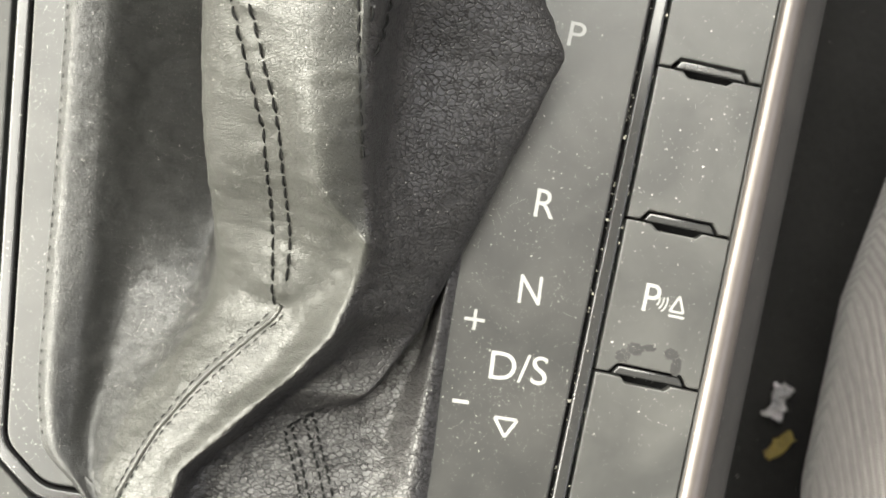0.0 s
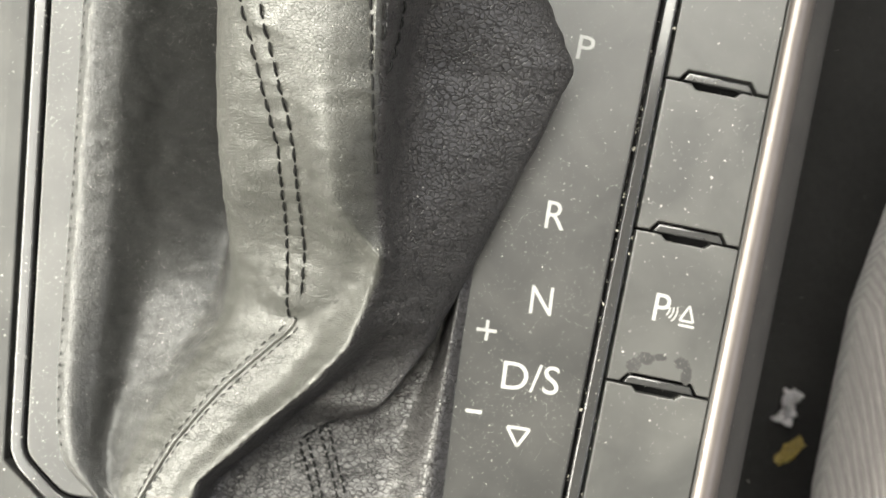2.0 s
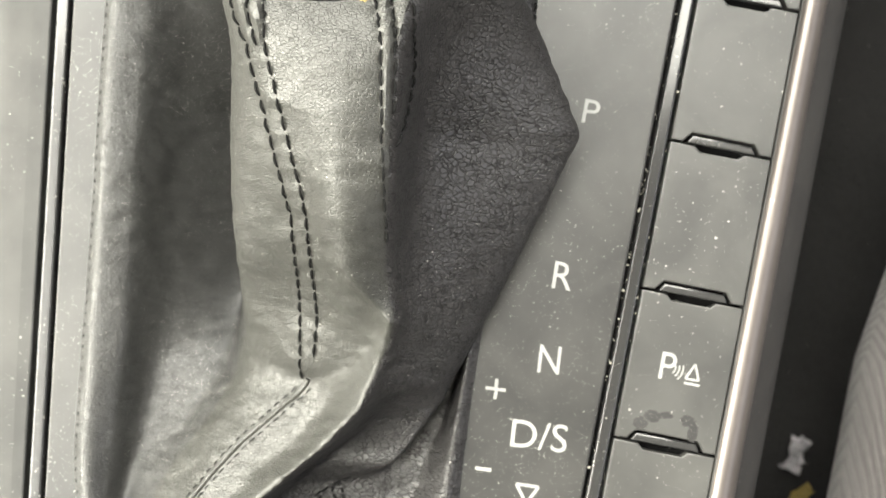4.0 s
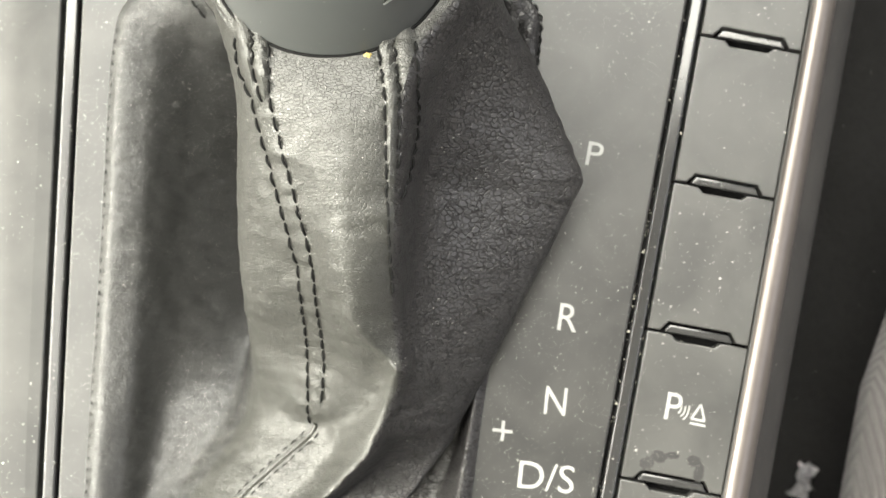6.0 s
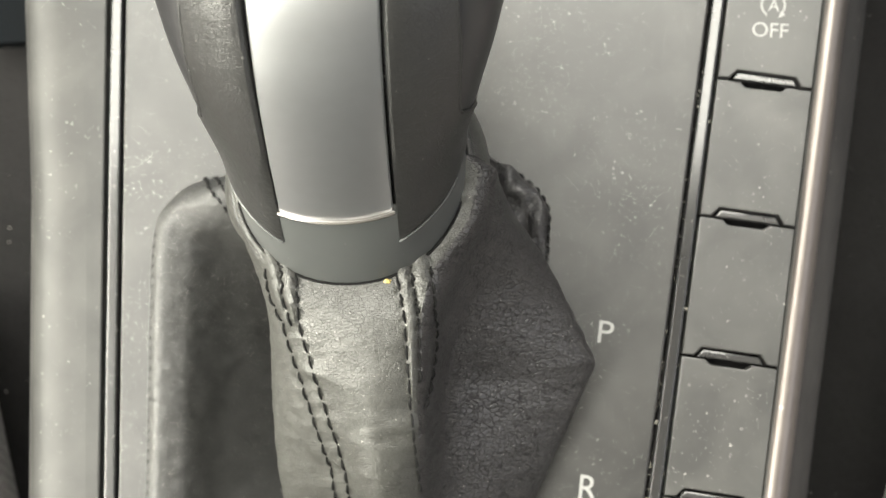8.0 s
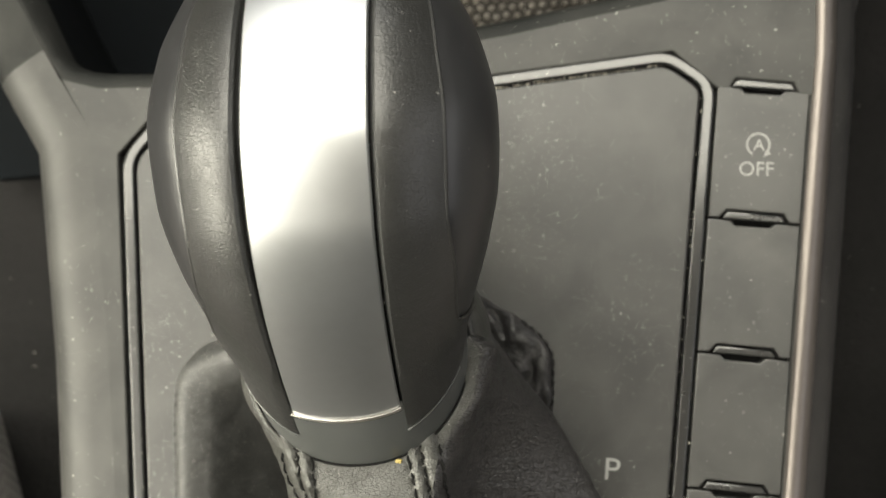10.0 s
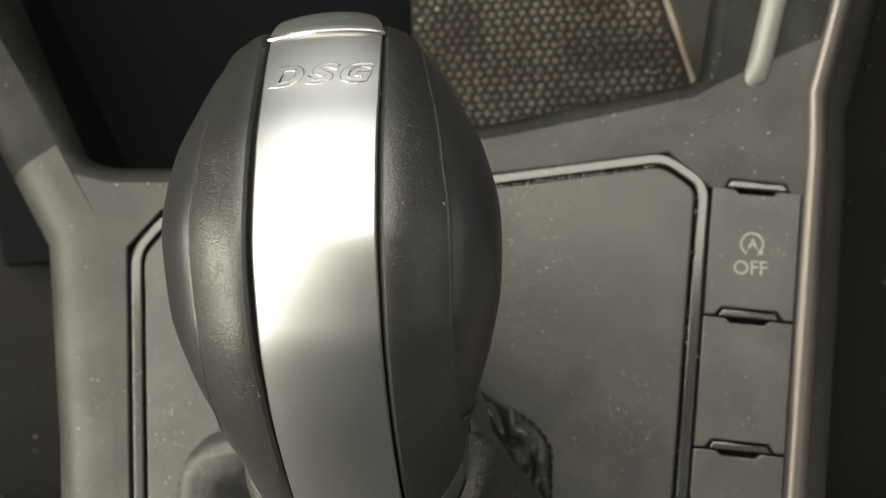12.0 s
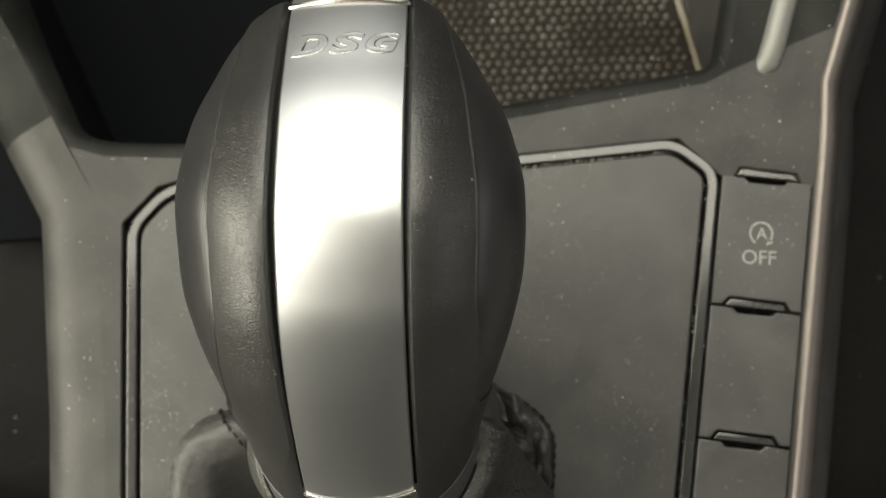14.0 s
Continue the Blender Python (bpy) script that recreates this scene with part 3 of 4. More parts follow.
fold((49, 0, 47), (38, 0, 47), (12, 1, 47.3), (5, 2, 48.3), (-15, 2.5, 42.5), (-20, 2.8, 39.8), (-27, 3.5, 33.5), (-36, 4.5, 22), (-45, 0.5, 13.6), (-50, -2.5, 11), (-57, -8, 9.4), (-64, -15.5, 8.6), (-74, -24, 6.6), (-84, -30, 5))
fold((49, 2, 47), (38, 10, 46.5), (30, 19, 47), (22, 17.5, 47), (14, 11.5, 47), (5, 9.2, 47.6), (-12, 9.0, 42.4), (-24, 8.8, 33.6), (-30, 9.2, 28.6), (-34.4, 10.5, 25.4), (-38, 9.4, 22.6), (-42, 7.8, 20.5), (-49.5, 4.6, 19), (-56, -1, 16.5), (-64, -9.8, 13.5), (-74, -20, 10), (-84, -23, 7), sharp=True)
# the broad flap beside the gear letters: its root, its folded edge and the underside
fold((49, 3, 46.8), (38, 13, 30), (30, 22, 43), (22, 20.8, 40), (12, 18, 33), (4, 15.2, 30.5), (-4, 13.4, 26), (-20, 12.4, 24.5), (-36, 12.4, 20), (-46, 9.6, 14.5), (-52, 6.6, 5), (-58, 0.8, 1.0), (-66, -8.2, -1), (-75, -18.2, 0), (-84, -21, 1), sharp=True)
fold((49, 3.5, 46.5), (38, 16, 20), (33, 20, 25), (24, 25.7, 20), (16.5, 31.5, 15), (7, 36, 12.5), (-1.4, 40.2, 10.4), (-19, 32.3, 6), (-32, 26.3, 3), (-48.7, 18.4, 1.5), (-57, 12.6, 1.8), (-60.5, 9.4, 1.5), (-62.5, 5.5, -1.5), (-64.5, 0, -3), (-74, -13, -2), (-84, -18, -1), sharp=True)
fold((49, 4, 46), (38, 18, 3), (33, 19, 2), (24, 22, 1), (-1.4, 24, -1), (-19, 22, -2), (-32, 20, -3), (-48.7, 17, -5), (-57, 13.2, -5.5), (-60.5, 10.4, -5), (-63, 8, -4), (-74, -2, -2.5), (-84, -8, -1), sharp=True)
fold((49, 4.3, 45.7), (38, 19, 2.5), (33, 24, 4.5), (26, 27.5, 5), (18, 28, 3), (-1.4, 26, -1), (-32, 22.5, -3), (-50, 19.0, -5), (-62, 14.5, -5), (-74, 10.5, -3.5), (-84, 8, -2))
fold((49, 4.6, 45.4), (38, 20.5, 2.5), (34, 27, 3.5), (26, 31, 4), (18, 30.5, 3), (-1.4, 27, .5), (-36, 23.0, 1.4), (-57, 20.4, 2.0), (-74, 18.4, 2.2), (-84, 17, 2.0))
fold((49, 5, 45), (38, 21.5, -.2), (33, 28.3, -.2), (26, 32, -.2), (18, 31.5, -.2), (-1.4, 29, -.2), (-36, 25, -.2), (-57, 23, -.2), (-74, 22, -.2), (-84, 21, -.2))


def smooth(a, passes):
    """Averages a grid of points with its neighbours, leaving the border."""
    for _ in range(passes):
        b = a.copy()
        b[1:-1, 1:-1] = 0.4 * a[1:-1, 1:-1] + 0.15 * (a[:-2, 1:-1] + a[2:, 1:-1] + a[1:-1, :-2] + a[1:-1, 2:])
        a = b
    return a


YS = np.linspace(49, -84, 300)
PER = 14
WS = np.linspace(0, len(FOLDS) - 1, (len(FOLDS) - 1) * PER + 1)
lines = np.stack([fold_at(k, YS) for k in FOLDS], 1)
sheet = np.zeros((len(YS), len(WS), 3))
for r, y in enumerate(YS):
    sheet[r, :, 0] = pchip(np.arange(len(FOLDS)), lines[r, :, 0], WS)
    sheet[r, :, 1] = y
    sheet[r, :, 2] = pchip(np.arange(len(FOLDS)), lines[r, :, 1], WS)


def crease(ax, ay, bx, by, rise, width):
    """Pinches the sheet up along a line in plan, fading towards its end b."""
    a, d = np.array((ax, ay)), np.array((bx - ax, by - ay))
    p = sheet[:, :, :2] - a
    t = np.clip((p @ d) / (d @ d), 0, 1)
    far = np.linalg.norm(p - t[..., None] * d, axis=-1)
    sheet[:, 5 * PER: 11 * PER + 4, 2] += (rise * (1 - 0.7 * t) * np.maximum(0, 1 - far / width) ** 1.4)[:, 5 * PER: 11 * PER + 4]


sheet = smooth(sheet, 3)
crease(9.6, -34.4, 1.0, -25.0, 2.4, 3.0)
crease(9.6, -34.4, 4.6, -49.5, 1.3, 2.4)
crease(37, 0.2, 18, 5.5, 0.35, 1.5)
crease(-9, -2, 2, -5, 0.5, 2.0)
crease(8, -10, -2, -13, 0.4, 1.8)
crease(-8, -42, -15, -34, 0.6, 1.6)
crease(-6, -38, -13, -29, 0.45, 1.4)
crease(22, -6, 30, -22, 0.35, 1.6)
crease(16, -14, 20, -34, 0.4, 1.6)
sheet = smooth(sheet, 1)


def line(*knots):
    k = np.array(sorted(knots))
    return lambda y: float(pchip(k[:, 0], k[:, 1], y))


SEAM_A = line((22, -17.6), (15, -15.0), (11, -14.7), (6, -12.9), (-5, -9.8), (-20.6, -6.3), (-34, -6.0), (-46, -6.2))
SEAM_B = line((22, -15), (15, -12.6), (11, -12.3), (6, -11.2), (0, -9.6))
SEAM_C = line((22, -12.4), (15, -10.2), (8, -9.9), (-5, -7.0), (-20.6, -3.6), (-34, -3.2), (-46, -4.2))
SEAM_D = line((22, 4.4), (14, 5.8), (5, 7.4), (-10, 8.0), (-26, 9))
SEAM_E = line((22, 7.0), (14, 8.2), (5, 9.4), (-6, 9.2))
SEAM_F = line((22, 10.2), (15, 11.2), (5, 11.8), (-2, 11.0), (-10, 9.4))
# the leather is doubled and puffed up between its rows of stitches
for left, right, y0, y1, rise in ((SEAM_A, SEAM_B, 20, 3, 0.8), (SEAM_B, SEAM_C, 20, 3, 0.8), (SEAM_A, SEAM_C, 4, -46, 0.35), (SEAM_D, SEAM_E, 20, -9, 0.8), (SEAM_E, SEAM_F, 20, -6, 0.8)):
    for r, y in enumerate(YS):
        if y1 < y < y0:
            k = (sheet[r, 5 * PER: 10 * PER, 0] - left(y)) / max(0.4, right(y) - left(y))
            bulge = np.sqrt(np.clip(1 - (2 * k - 1) ** 2, 0, 1)) - 0.25 * np.exp(-((np.abs(2 * k - 1) - 1.05) / 0.25) ** 2)
            sheet[r, 5 * PER: 10 * PER, 2] += (rise + 0.12 * math.sin(y * 2.4)) * bulge * min(1, (y - y1) / 4)

boot = holder("shift_boot", "creased black leather gear lever boot with double stitching", "gear boot")
rough = sheet.copy()
for r in range(1, len(YS) - 1):
    for c in range(1, len(WS) - 1):
        p = sheet[r, c]
        n = np.cross(sheet[r, c + 1] - sheet[r, c - 1], sheet[r - 1, c] - sheet[r + 1, c])
        n = n / (np.linalg.norm(n) + 1e-9)
        k = 0.28 * noise.noise(Vector(p) * 0.11) + 0.22 * noise.noise(Vector((p[0] * 0.18, p[1] * 0.45, p[2] * 0.3))) + 0.05 * noise.noise(Vector(p) * 0.9)
        deep = 0.9 if c >= 8 * PER else 0.4 if c >= 63 else 0.25
        for size in (0.42, 0.8):
            q = Vector((p[0] * size * 0.75, p[1] * size * 1.25, p[2] * size * 0.75))
            q += 0.5 * Vector((noise.noise(q + Vector((7, 0, 0))), noise.noise(q + Vector((0, 7, 0))), 0))
            k -= deep * 0.42 / size * max(0.0, 0.16 - abs(noise.noise(q)))
        if c > 11 * PER + 7 and p[1] > 6:
            k += 2.2 * noise.noise(Vector((p[0] * 0.35, p[1] * 0.2, 3.0))) * min(1, (p[1] - 6) / 8)
        rough[r, c] = p + n * k * min(1, r / 12, c / 25, (len(WS) - c) / 25)
# the centre panel's paler tone carries part of its lit look
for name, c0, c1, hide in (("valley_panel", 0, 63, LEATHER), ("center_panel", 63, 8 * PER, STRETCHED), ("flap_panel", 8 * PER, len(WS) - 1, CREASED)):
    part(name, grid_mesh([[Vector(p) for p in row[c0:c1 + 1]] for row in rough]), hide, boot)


def boot_at(y, w):
    """A point of the boot's sheet: y along it, w counted in fold lines; and the normal there."""
    r = (49 - y) / 133 * (len(YS) - 1)
    c = w * PER
    r0, c0 = int(min(max(r, 0), len(YS) - 2)), int(min(max(c, 0), len(WS) - 2))
    fr, fc = r - r0, c - c0
    p = (1 - fr) * ((1 - fc) * rough[r0, c0] + fc * rough[r0, c0 + 1]) + fr * ((1 - fc) * rough[r0 + 1, c0] + fc * rough[r0 + 1, c0 + 1])
    n = np.cross(rough[r0, c0 + 1] - rough[r0, c0], rough[r0, c0] - rough[r0 + 1, c0])
    return Vector(p), Vector(n).normalized()


def stitches(name, y0, y1, w_of, length=2.3, gap=0.55, radius=0.22, parent=boot, lift=0.12):
    """A line of thread stitches on the boot from y0 down to y1, along w = w_of(y)."""
    bm = bmesh.new()
    y = y0
    pts = []
    while y > y1:
        pts.append(boot_at(y, w_of(y)))
        y -= 0.2
    run = np.concatenate([[0], np.cumsum([(b[0] - a[0]).length for a, b in zip(pts, pts[1:])])])
    s = 0.0
    while s + length < run[-1]:
        ends = []
        for k in np.linspace(0, 1, 6):
            i = int(np.searchsorted(run, s + k * length))
            p, n = pts[min(i, len(pts) - 1)]
            ends.append(p + n * (lift + 0.25 * math.sin(math.pi * k)))
        t = tube(ends, lambda k: radius * (0.55 + 0.45 * math.sin(math.pi * k)), 6)
        me = bpy.data.meshes.new("stitch")
        t.to_mesh(me)
        t.free()
        bm.from_mesh(me)
        bpy.data.meshes.remove(me)
        s += length + gap
    return part(name, bm, THREAD, parent)


def w_at(x_of, lo=5, hi=10):
    """The fold count between lo and hi at which the sheet stands at x = x_of(y)."""
    def find(y):
        r = int(round((49 - y) / 133 * (len(YS) - 1)))
        seg = np.maximum.accumulate(sheet[r, lo * PER: hi * PER + 1, 0])
        return lo + float(np.interp(x_of(y), seg + np.arange(len(seg)) * 1e-6, np.arange(len(seg)))) / PER
    return find


for seam, y0, y1 in ((SEAM_A, 14.5, -46), (SEAM_B, 14.5, 5), (SEAM_C, 13.5, -42), (SEAM_D, 13.0, -24), (SEAM_E, 13.5, -5), (SEAM_F, 14.5, -10)):
    stitches("seam_stitching", y0, y1, w_at(seam))

for d in (0.0, 2.5, 5.0):
    stitches("back_stitching", 34.6, 25, w_at(line((36, -37 + d), (30, -32 + d), (24, -27.2 + d)), 0, 4), 1.8, 0.5, 0.25, lift=0.35)

stitches("ear_stitching", 35, 9, lambda y: 13.35, 1.5, 0.5, 0.26)
# the welted seam that runs on to the corner of the rim
welt = [boot_at(y, 6)[0] + Vector((0, 0, 0.05)) for y in np.linspace(-45.5, -82, 40)]
part("welt", tube(welt, 0.45, 8), STRETCHED, boot)
for d in (-0.17, 0.2):
    stitches("welt_stitching", -47, -82, lambda y, d=d: 6 + d, 1.2, 0.7, 0.1, lift=0.02)
# fine stitches along the rim, and the seams of the panel under the fold
stitches("rim_stitching", 24, -72, lambda y: 0.3, 0.8, 1.2, 0.09, lift=-0.08)
for d in (0.0, 1.5, 4.2, 5.7):
    stitches("lower_stitching", -66.5 + 0.5 * d, -83, w_at(line((-62, -6.5 + d), (-74, -2.5 + d), (-84, 0.5 + d)), 10, 13), 1.6, 0.7, 0.24)

# ---- gear lever knob ----
lever = holder("gear_lever", "leather and matt chrome automatic gear lever knob", "gear lever")
# stations from the collar to the front: top of the section, bottom of the section, half width
TOP = [(10.4, 44), (14.6, 53), (20.3, 62.9), (28.6, 75.5), (38, 87), (48, 95), (60, 99), (72, 97), (82, 92), (90.5, 86.5), (95.4, 82.2), (97.2, 77)]
LOW = [(48, 44), (49, 49), (50, 54), (53, 57), (57, 59), (62, 60), (68, 61), (75, 62), (82, 63), (88, 65), (92, 68), (95, 71)]
HALF = [18.6, 18.2, 18.4, 20.8, 23.2, 24.7, 25.0, 23.3, 19.8, 15.6, 10.6, 7]
KN = np.arange(len(TOP))


def knob_at(s, phi, grow=0.0):
    """A point of the knob: s counts stations from the collar, phi turns from the crest (0) towards the driver, in degrees."""
    ty, tz = (float(pchip(KN, [p[i] for p in TOP], s)) for i in (0, 1))
    by, bz = (float(pchip(KN, [p[i] for p in LOW], s)) for i in (0, 1))
    a = float(pchip(KN, HALF, s)) + grow
    half = math.hypot(ty - by, tz - bz) / 2 + grow
    cy, cz = (ty + by) / 2, (tz + bz) / 2
    uy, uz = (ty - cy), (tz - cz)
    k = math.hypot(uy, uz)
    c, sn = math.cos(radians(phi)), math.sin(radians(phi))
    y, z = cy + half * c * uy / k, cz + half * c * uz / k
    drift = -1.2 * max(0.0, min(1.0, (s - 5.5) / 3)) * sn * sn
    return Vector((-1.65 + drift + (y - 22) * 0.0316 + a * math.copysign(abs(sn) ** 0.94, sn), y, z))


def phi_of(s, x):
    """The turn at which the knob stands x from its middle line."""
    a = float(pchip(KN, HALF, s))
    return math.degrees(math.asin(min(0.98, x / a) ** (1 / 0.94)))


def knob_patch(s0, s1, left, right, grow, ns=60, nphi=20, edge=0.35, start=None, puff=None):
    """A patch of the knob's skin with its border turned in; start(k) lifts its lower border across the patch."""
    rows = []
    for q in np.linspace(0, 1, ns):
        row = []
        for k, g in [(0, -1.2), (0, -edge)] + [(k, 0) for k in np.linspace(0.025, 0.975, nphi)] + [(1, -edge), (1, -1.2)]:
            low = start(k) if start else s0
            s = low + (s1 - low) * q
            sink = edge if q in (0.0, 1.0) else 0.0
            swell = puff(s, k) if puff else 0.0
            row.append(knob_at(s, left(s) + (right(s) - left(s)) * k, grow + swell + min(g, -sink)))
        rows.append(row)
    return grid_mesh(rows)


BAND = 8.45
part("core", grid_mesh([[knob_at(s, p, -0.8) for p in np.linspace(-180, 180, 73)] for s in np.linspace(0, 11, 90)]), GAP_SHADE, lever)
hem = [knob_at(0.16, p, 0.5) for p in np.linspace(-180, 180, 73)]
part("hem", tube(hem, 0.7, 10), LEATHER, boot, "rolled leather hem round the collar")


def cuff_ring(k):
    """One ring of the leather cuff that flares from the collar into the boot on both sides."""
    ring = []
    for p in np.linspace(-180, 180, 97):
        t = max(0.0, min(1.0, (abs(p) - 42) / 38))
        t = t * t * (3 - 2 * t)
        base, out = knob_at(0.16, p, 0.0), knob_at(0.16, p, 1.0) - knob_at(0.16, p, 0.0)
        ring.append(base + out * (0.2 + (0.5 + 2.9 * t) * math.sin(k * math.pi / 2)) - Vector((0, 0, (0.6 + 10 * t) * (1 - math.cos(k * math.pi / 2)))))
    return ring


part("cuff", grid_mesh([cuff_ring(k) for k in np.linspace(0, 1, 12)]), STRETCHED, boot, "smooth leather cuff round the collar")
# a black rod paints the line of shade above the hem
part("hem_shade", tube([knob_at(0.36, p, 0.0) for p in np.linspace(-180, 180, 73)], 0.3, 8), GAP_SHADE, lever, "thin black rod standing in for shade above the leather hem")
part("collar", grid_mesh([[knob_at(s, p, -0.1 if s < 2.05 else -0.3) for p in np.linspace(-180, 180, 73)] for s in np.linspace(0, 2.1, 16)]), COLLAR, lever, "glossy grey collar")
part("chrome_band", knob_patch(1.99, 9.15, lambda s: -phi_of(s, BAND), lambda s: phi_of(s, BAND), 0.1, 120, 24), CHROME, lever, "matt chrome band")
part("chrome_ring", tube([knob_at(2.0, p, 0.12) for p in np.linspace(-phi_of(2, BAND), phi_of(2, BAND), 25)], 0.42, 8), BRIGHT, lever, "thin bright chrome line")


def insert_edge(s):
    """The turn of the edge between leather and side insert."""
    return float(pchip([1.4, 2.35, 2.75, 3.1, 4, 5, 6.5, 8, 9, 9.6], [165, 165, 80, 57, 50, 44, 44, 50, 62, 75], s))


def skirt(s, gap=0.35):
    """The leather's inner border, which runs out in a point below the band."""
    return phi_of(s, BAND + gap)


for side, name in ((-1, "leather_side"), (1, "leather_side")):
    def inner(s, side=side):
        return side * skirt(s, 0.45 if side > 0 else 0.22 + 0.55 * min(1.0, max(0.0, (s - 3) / 2)))
    def outer_edge(s, side=side):
        return side * insert_edge(s)
    def under(s, side=side):
        return side * 165
    a, b = (outer_edge, inner) if side < 0 else (inner, outer_edge)
    part(name, knob_patch(1.62, 9.55, a, b, 0.35, 110, 24, 0.35, lambda k, side=side: 1.3 + 0.6 * (k if side > 0 else 1 - k) ** 0.8,
                          lambda s, k, side=side: 0.6 * min(1.0, max(0.0, (s - 2.5) / 3)) * min(1.0, max(0.1, (9.3 - s) / 3)) * math.sin(math.pi * (k if side > 0 else 1 - k) ** 0.55)), KNOB_LEATHER, lever, "worn black leather")
    def low(k, side=side):
        s = 1.3 + 0.6 * k ** 0.8
        return knob_at(s, side * (skirt(s) + (insert_edge(s) - skirt(s)) * k), 0.15)
    part("lower_edge", tube([low(k) for k in np.linspace(0, 0.3, 20)], 0.26, 8), COLLAR, lever)
    part("piping", tube([knob_at(s, side * insert_edge(s), 0.12) for s in np.linspace(2.75, 9.4, 70)], 0.38, 8), KNOB_LEATHER, lever, "thin raised edge of the side grip")
    a, b = (under, outer_edge) if side < 0 else (outer_edge, under)
    part("side_insert", knob_patch(2.35, 9.6, a, b, -0.05, 90, 22, 0.3), INSERT, lever, "matt black side grip")

cap = []
for s in np.linspace(9.2, 11, 18):
    half = (BAND - 0.2) * (1 - 0.6 * ((s - 9.2) / 1.8) ** 1.6)
    cap.append([knob_at(s, math.copysign(phi_of(s, min(abs(x), 0.95 * float(pchip(KN, HALF, s)))), x), 0.25 if s > 9.3 else -0.1) for x in np.linspace(-half, half, 20)])
part("release_button", grid_mesh(cap), COLLAR, lever, "grey release button at the front")
part("button_line", tube([knob_at(9.17, p, 0.12) for p in np.linspace(-phi_of(9.17, BAND), phi_of(9.17, BAND), 25)], 0.42, 8), BRIGHT, lever, "bright chrome line")

# raised gearbox letters on the band: a flat face inside a bright outline
def raised_letter(ch, x0, rim):
    cu = bpy.data.curves.new("embossed_letter", "FONT")
    cu.body, cu.size, cu.offset, cu.shear, cu.resolution_u = ch, 1.0, 0.035, 0.28, 5
    if rim:
        cu.fill_mode, cu.bevel_depth, cu.bevel_resolution = "NONE", 0.028, 1
    else:
        cu.extrude = 0.01
    ob = new("embossed_letter", cu)
    me = bpy.data.meshes.new_from_object(ob)
    bpy.data.objects.remove(ob)
    bpy.data.curves.remove(cu)
    xs, ys, zs = zip(*[v.co for v in me.vertices])
    for v in me.vertices:
        x = x0 + (v.co.x - min(xs)) / (max(xs) - min(xs)) * (4.95 if rim else 4.7)
        y = (v.co.y - min(ys)) / (max(ys) - min(ys)) * (3.9 if rim else 3.65) + (0 if rim else 0.12)
        s = float(np.interp(82.0 + y * 0.87, [p[0] for p in TOP], KN))
        v.co = knob_at(s, math.copysign(phi_of(s, abs(x)), x), 0.12 + (v.co.z * 4.5 if rim else (0.12 if v.co.z > 0 else -0.2))) * MM
    me.materials.append(BRIGHT if rim else CHROME)
    me.shade_smooth()
    ob = new("letter_rim" if rim else "embossed_letter", me)
    ob.parent = lever
    return ob


for k, ch in enumerate("DSG"):
    raised_letter(ch, k * 5.0 - 7.35, False)
    raised_letter(ch, k * 5.0 - 7.45, True)

# ---- seats, floor and scraps in the gap ----
carpet = part("carpet", box(-700, -1200, -125, 700, 800, -104), CARPET)
tagged(carpet, "black carpet on the cabin floor", "floor", kind="structure")


def cushion(name, edge, side, label):
    """A seat's padded flank: the edge line in plan, and the side to which the seat lies."""
    seat = holder(name, label, "car seat")
    prof = [(44, -104), (32, -92), (17, -74), (11, -62), (10, -52), (11.5, -42), (14, -31), (17, -21), (21.5, -12), (28, -5), (40, 1), (66, 6), (120, 9), (330, 9)]
    for piece, section in (("side_panel", prof[:6]), ("top_panel", prof[5:])):
        part(piece, grid_mesh([[Vector((p[0] + side * d, p[1], z)) for d, z in section] for p in edge]), FABRIC, seat)
    return seat


cushion("driver_seat", [Vector((93.5 + max(0.0, 0.155 * (y + 82)) + 0.155 * max(0.0, y + 40), y)) for y in range(-400, 61, 10)], 1, "grey woven cloth seat cushion beside the console")
cushion("passenger_seat", [Vector((-92 + min(12.0, 0.24 * (-5 - y)), y)) for y in range(-400, 21, 5)], -1, "grey cloth seat cushion on the far side")


def scrap(name, at, size, material, label, seed):
    bm = bmesh.new()
    bmesh.ops.create_icosphere(bm, subdivisions=3, radius=1)
    for v in bm.verts:
        d = 1 + 0.55 * noise.noise(v.co * 1.6 + Vector((seed, 0, 0))) + 0.25 * noise.noise(v.co * 4 + Vector((0, seed, 0)))
        v.co = Vector((at[0] + v.co.x * size[0] * d, at[1] + v.co.y * size[1] * d, at[2] + v.co.z * size[2] * d))
    return tagged(part(name, bm, material, smooth=False), label, "litter")


def crumple(name, at, turn, width, length, material, label, seed, folds):
    """A scrap of thin sheet, folded and crumpled."""
    rows = []
    for v in np.linspace(-1, 1, 26):
        row = []
        for u in np.linspace(-1, 1, 22):
            edge = 1 + 0.3 * noise.noise(Vector((u * 1.5, v * 1.5, seed)))
            q = Vector((u * 1.2, v * 1.2, seed + 4.0))
            z = folds * abs(noise.noise(q * 1.3)) * 2.2 + 0.6 * folds * noise.noise(q * 3.1)
            row.append(Vector((u * width * edge * (1 - 0.35 * abs(v)) + folds * noise.noise(q * 2.0), v * length * edge, z)))
        rows.append(row)
    low = min(p.z for row in rows for p in row)
    bm = grid_mesh([[pose(at[0], at[1], at[2] - low, 0, 0, turn) @ p for p in row] for row in rows])
    bmesh.ops.solidify(bm, geom=bm.faces[:], thickness=0.15)
    return tagged(part(name, bm, material, smooth=False), label, "litter")


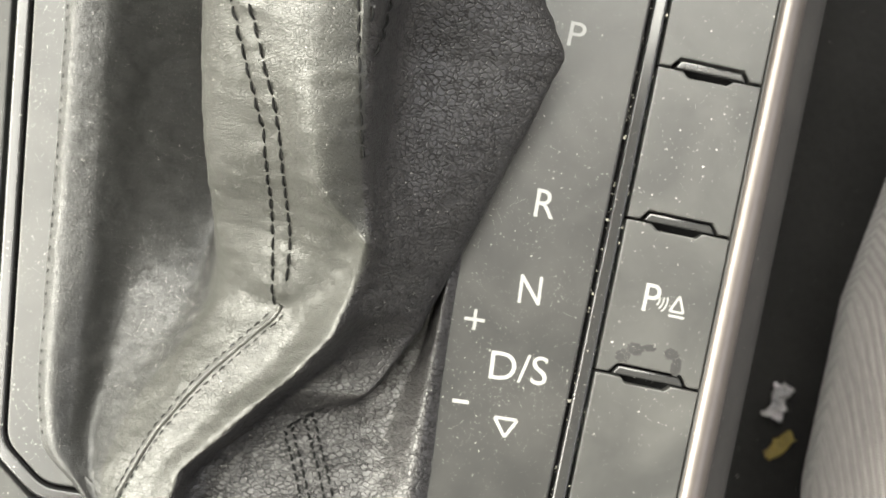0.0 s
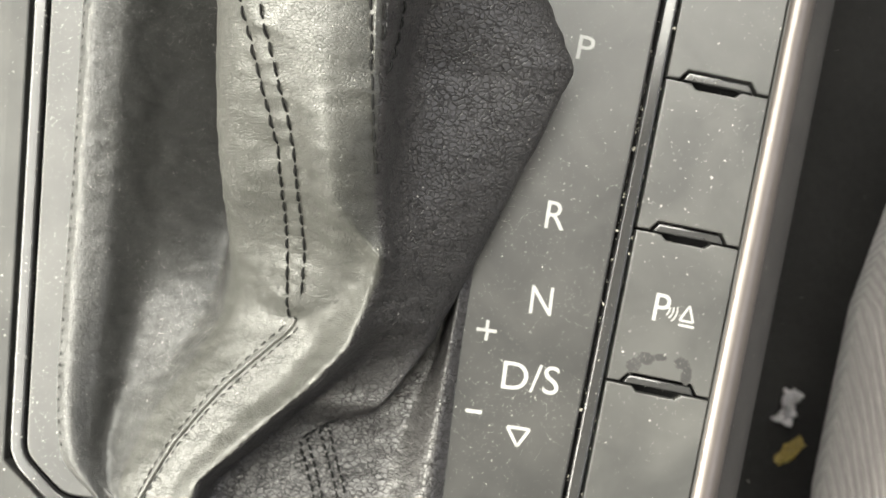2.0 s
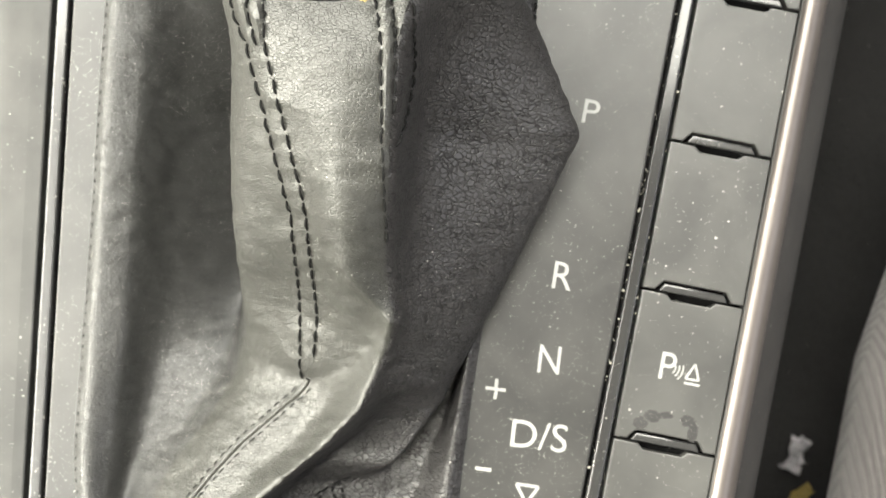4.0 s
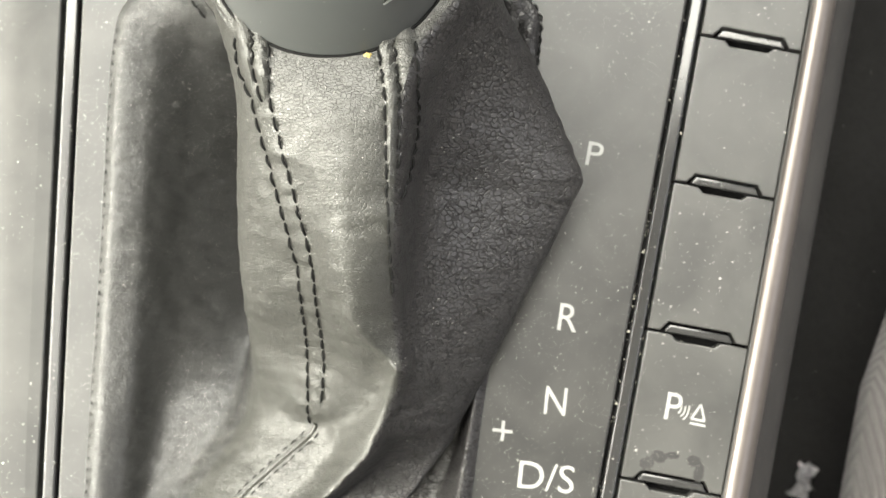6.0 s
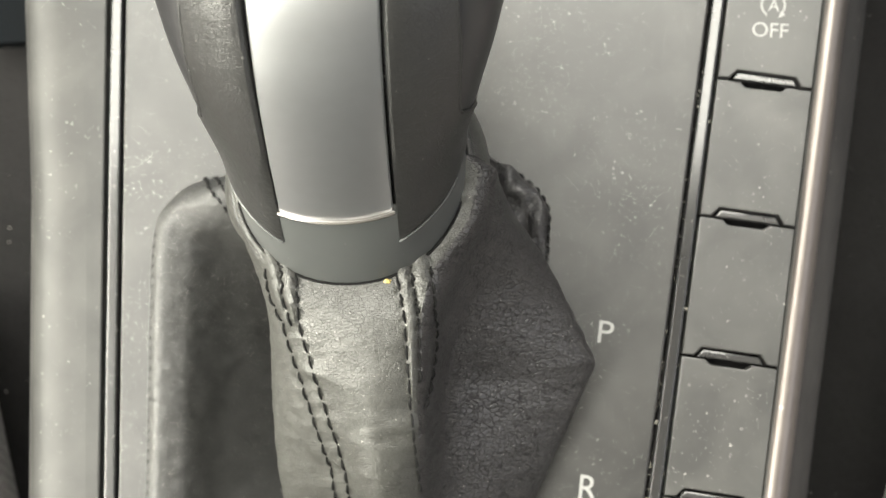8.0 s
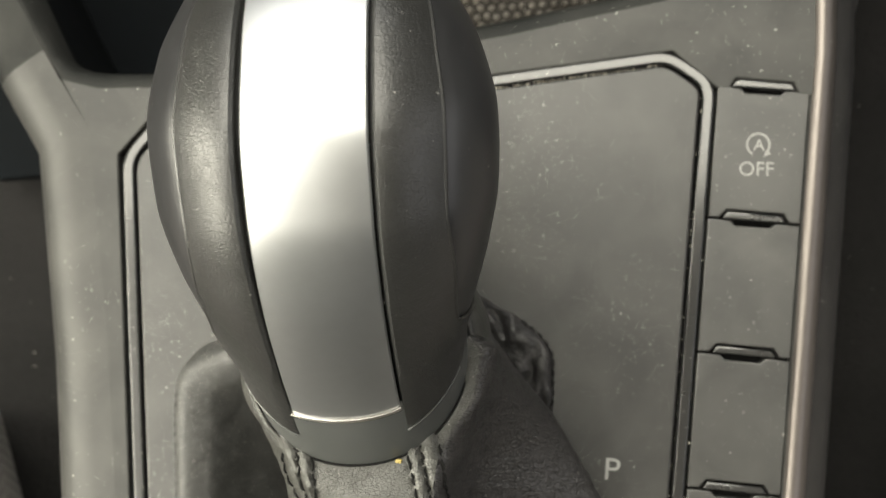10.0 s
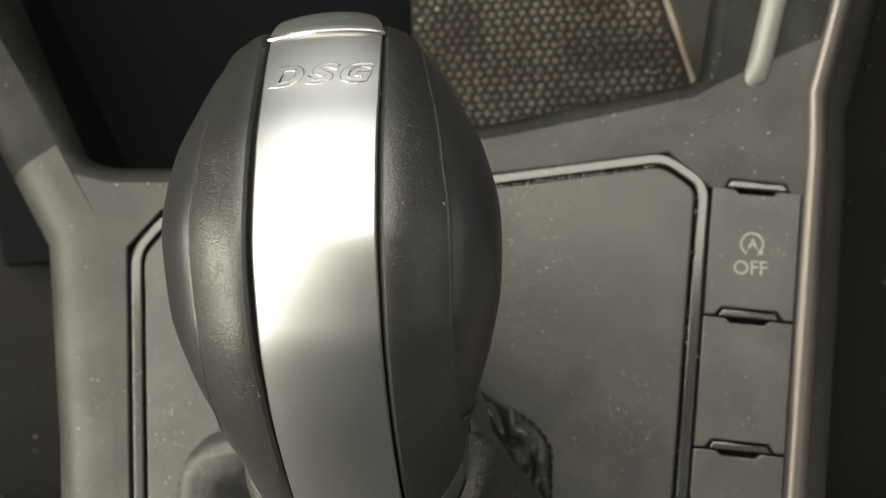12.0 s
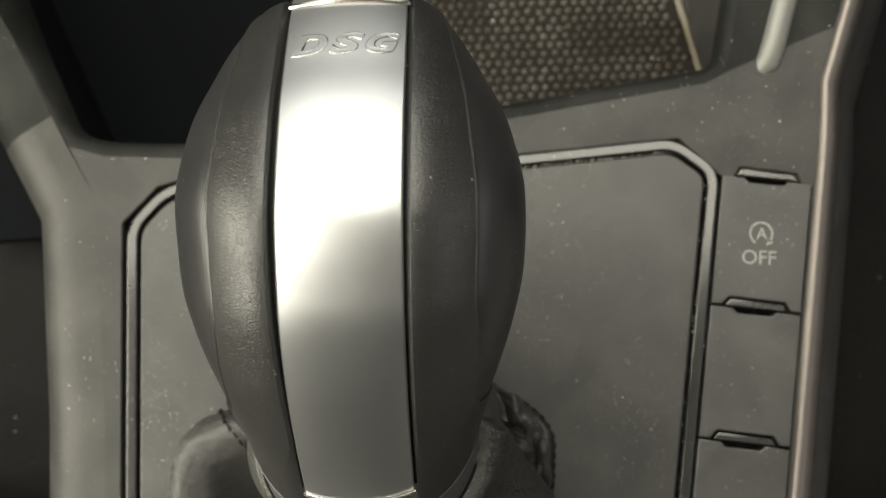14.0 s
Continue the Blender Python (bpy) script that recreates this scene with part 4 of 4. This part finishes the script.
crumple("paper_scrap", (109.6, -67.2, -103.8), -14, 2.9, 4.6, PAPER, "crumpled white paper scrap on the carpet", 3.3, 2.2)
crumple("yellow_crumb", (110.9, -79, -103.8), -48, 2.2, 4.2, YELLOW, "small dry yellow leaf scrap on the carpet", 8.1, 1.0)

tagged(scrap("crumb", (4.5, 12.3, 47.4), (0.5, 0.35, 0.3), YELLOW, "tiny yellow crumb on the leather boot", 5), category="crumb")
grit = bmesh.new()
rng = random.Random(4)
for _ in range(320):
    k = rng.random()
    if k < 0.45:
        x = rng.uniform(22, 60)
        at = Vector((x, 82.7 + 0.0746 * x - 1.35 + rng.uniform(-0.15, 0.15), -1.0))
    else:
        at = Vector((*strip(rng.choice((-3.05, -0.42)) + rng.uniform(-0.3, 0.3), rng.uniform(-85, 80)), -0.7))
    r = rng.uniform(0.05, 0.12) + 0.22 * rng.random() ** 6
    m = bmesh.ops.create_icosphere(grit, subdivisions=1, radius=r)
    for v in m["verts"]:
        v.co = v.co * rng.uniform(0.7, 1.3) + at
tagged(part("groove_grit", grit, surface("pale grit", (0.3, 0.28, 0.24), 0.8), smooth=False), "pale grit and crumbs lying in the panel groove", "dirt", kind="stuff")

# ---- cabin shell ----
shell = holder("cabin_shell", "dark car cabin lining with pale roof", "cabin", kind="structure")
def wall(name, outline, hole, turn, material):
    """A lining panel with an opening, drawn flat and then turned into place."""
    bm = plate([Vector(p) for p in outline], [Vector(p) for p in hole], 0, 40, 4)
    bmesh.ops.transform(bm, matrix=turn, verts=bm.verts[:])
    return part(name, bm, material, shell)


# unseen roof; the opening's rear-left arm is added to shape the chrome's reflection
wall("roof_lining", [(-720, -1300), (720, -1300), (720, 900), (-720, 900)], [(-525, -505), (-311, -505), (-311, 150), (305, 150), (305, 785), (-525, 785)], Matrix.Translation((0, 0, 828)), HEADLINER)
wall("side_wall", [(-1300, -125), (900, -125), (900, 868), (-1300, 868)], [(-605, 185), (265, 185), (265, 715), (-605, 715)], Matrix.Translation((-702, 0, 0)) @ Matrix(((0, 0, -1, 0), (1, 0, 0, 0), (0, 1, 0, 0), (0, 0, 0, 1))), TRIM_DARK)
wall("side_wall", [(-1300, -125), (900, -125), (900, 868), (-1300, 868)], [(-605, 185), (265, 185), (265, 715), (-605, 715)], Matrix.Translation((718, 0, 0)) @ Matrix(((0, 0, 1, 0), (1, 0, 0, 0), (0, 1, 0, 0), (0, 0, 0, 1))), TRIM_DARK)
part("rear_wall", box(-742, -1340, -125, 760, -1300, 868), TRIM_DARK, shell)
wall("dashboard_wall", [(-742, -125), (760, -125), (760, 868), (-742, 868)], [(-505, 365), (505, 365), (505, 755), (-505, 755)], Matrix.Translation((0, 940, 0)) @ Matrix(((1, 0, 0, 0), (0, 0, -1, 0), (0, 1, 0, 0), (0, 0, 0, 1))), TRIM_DARK)
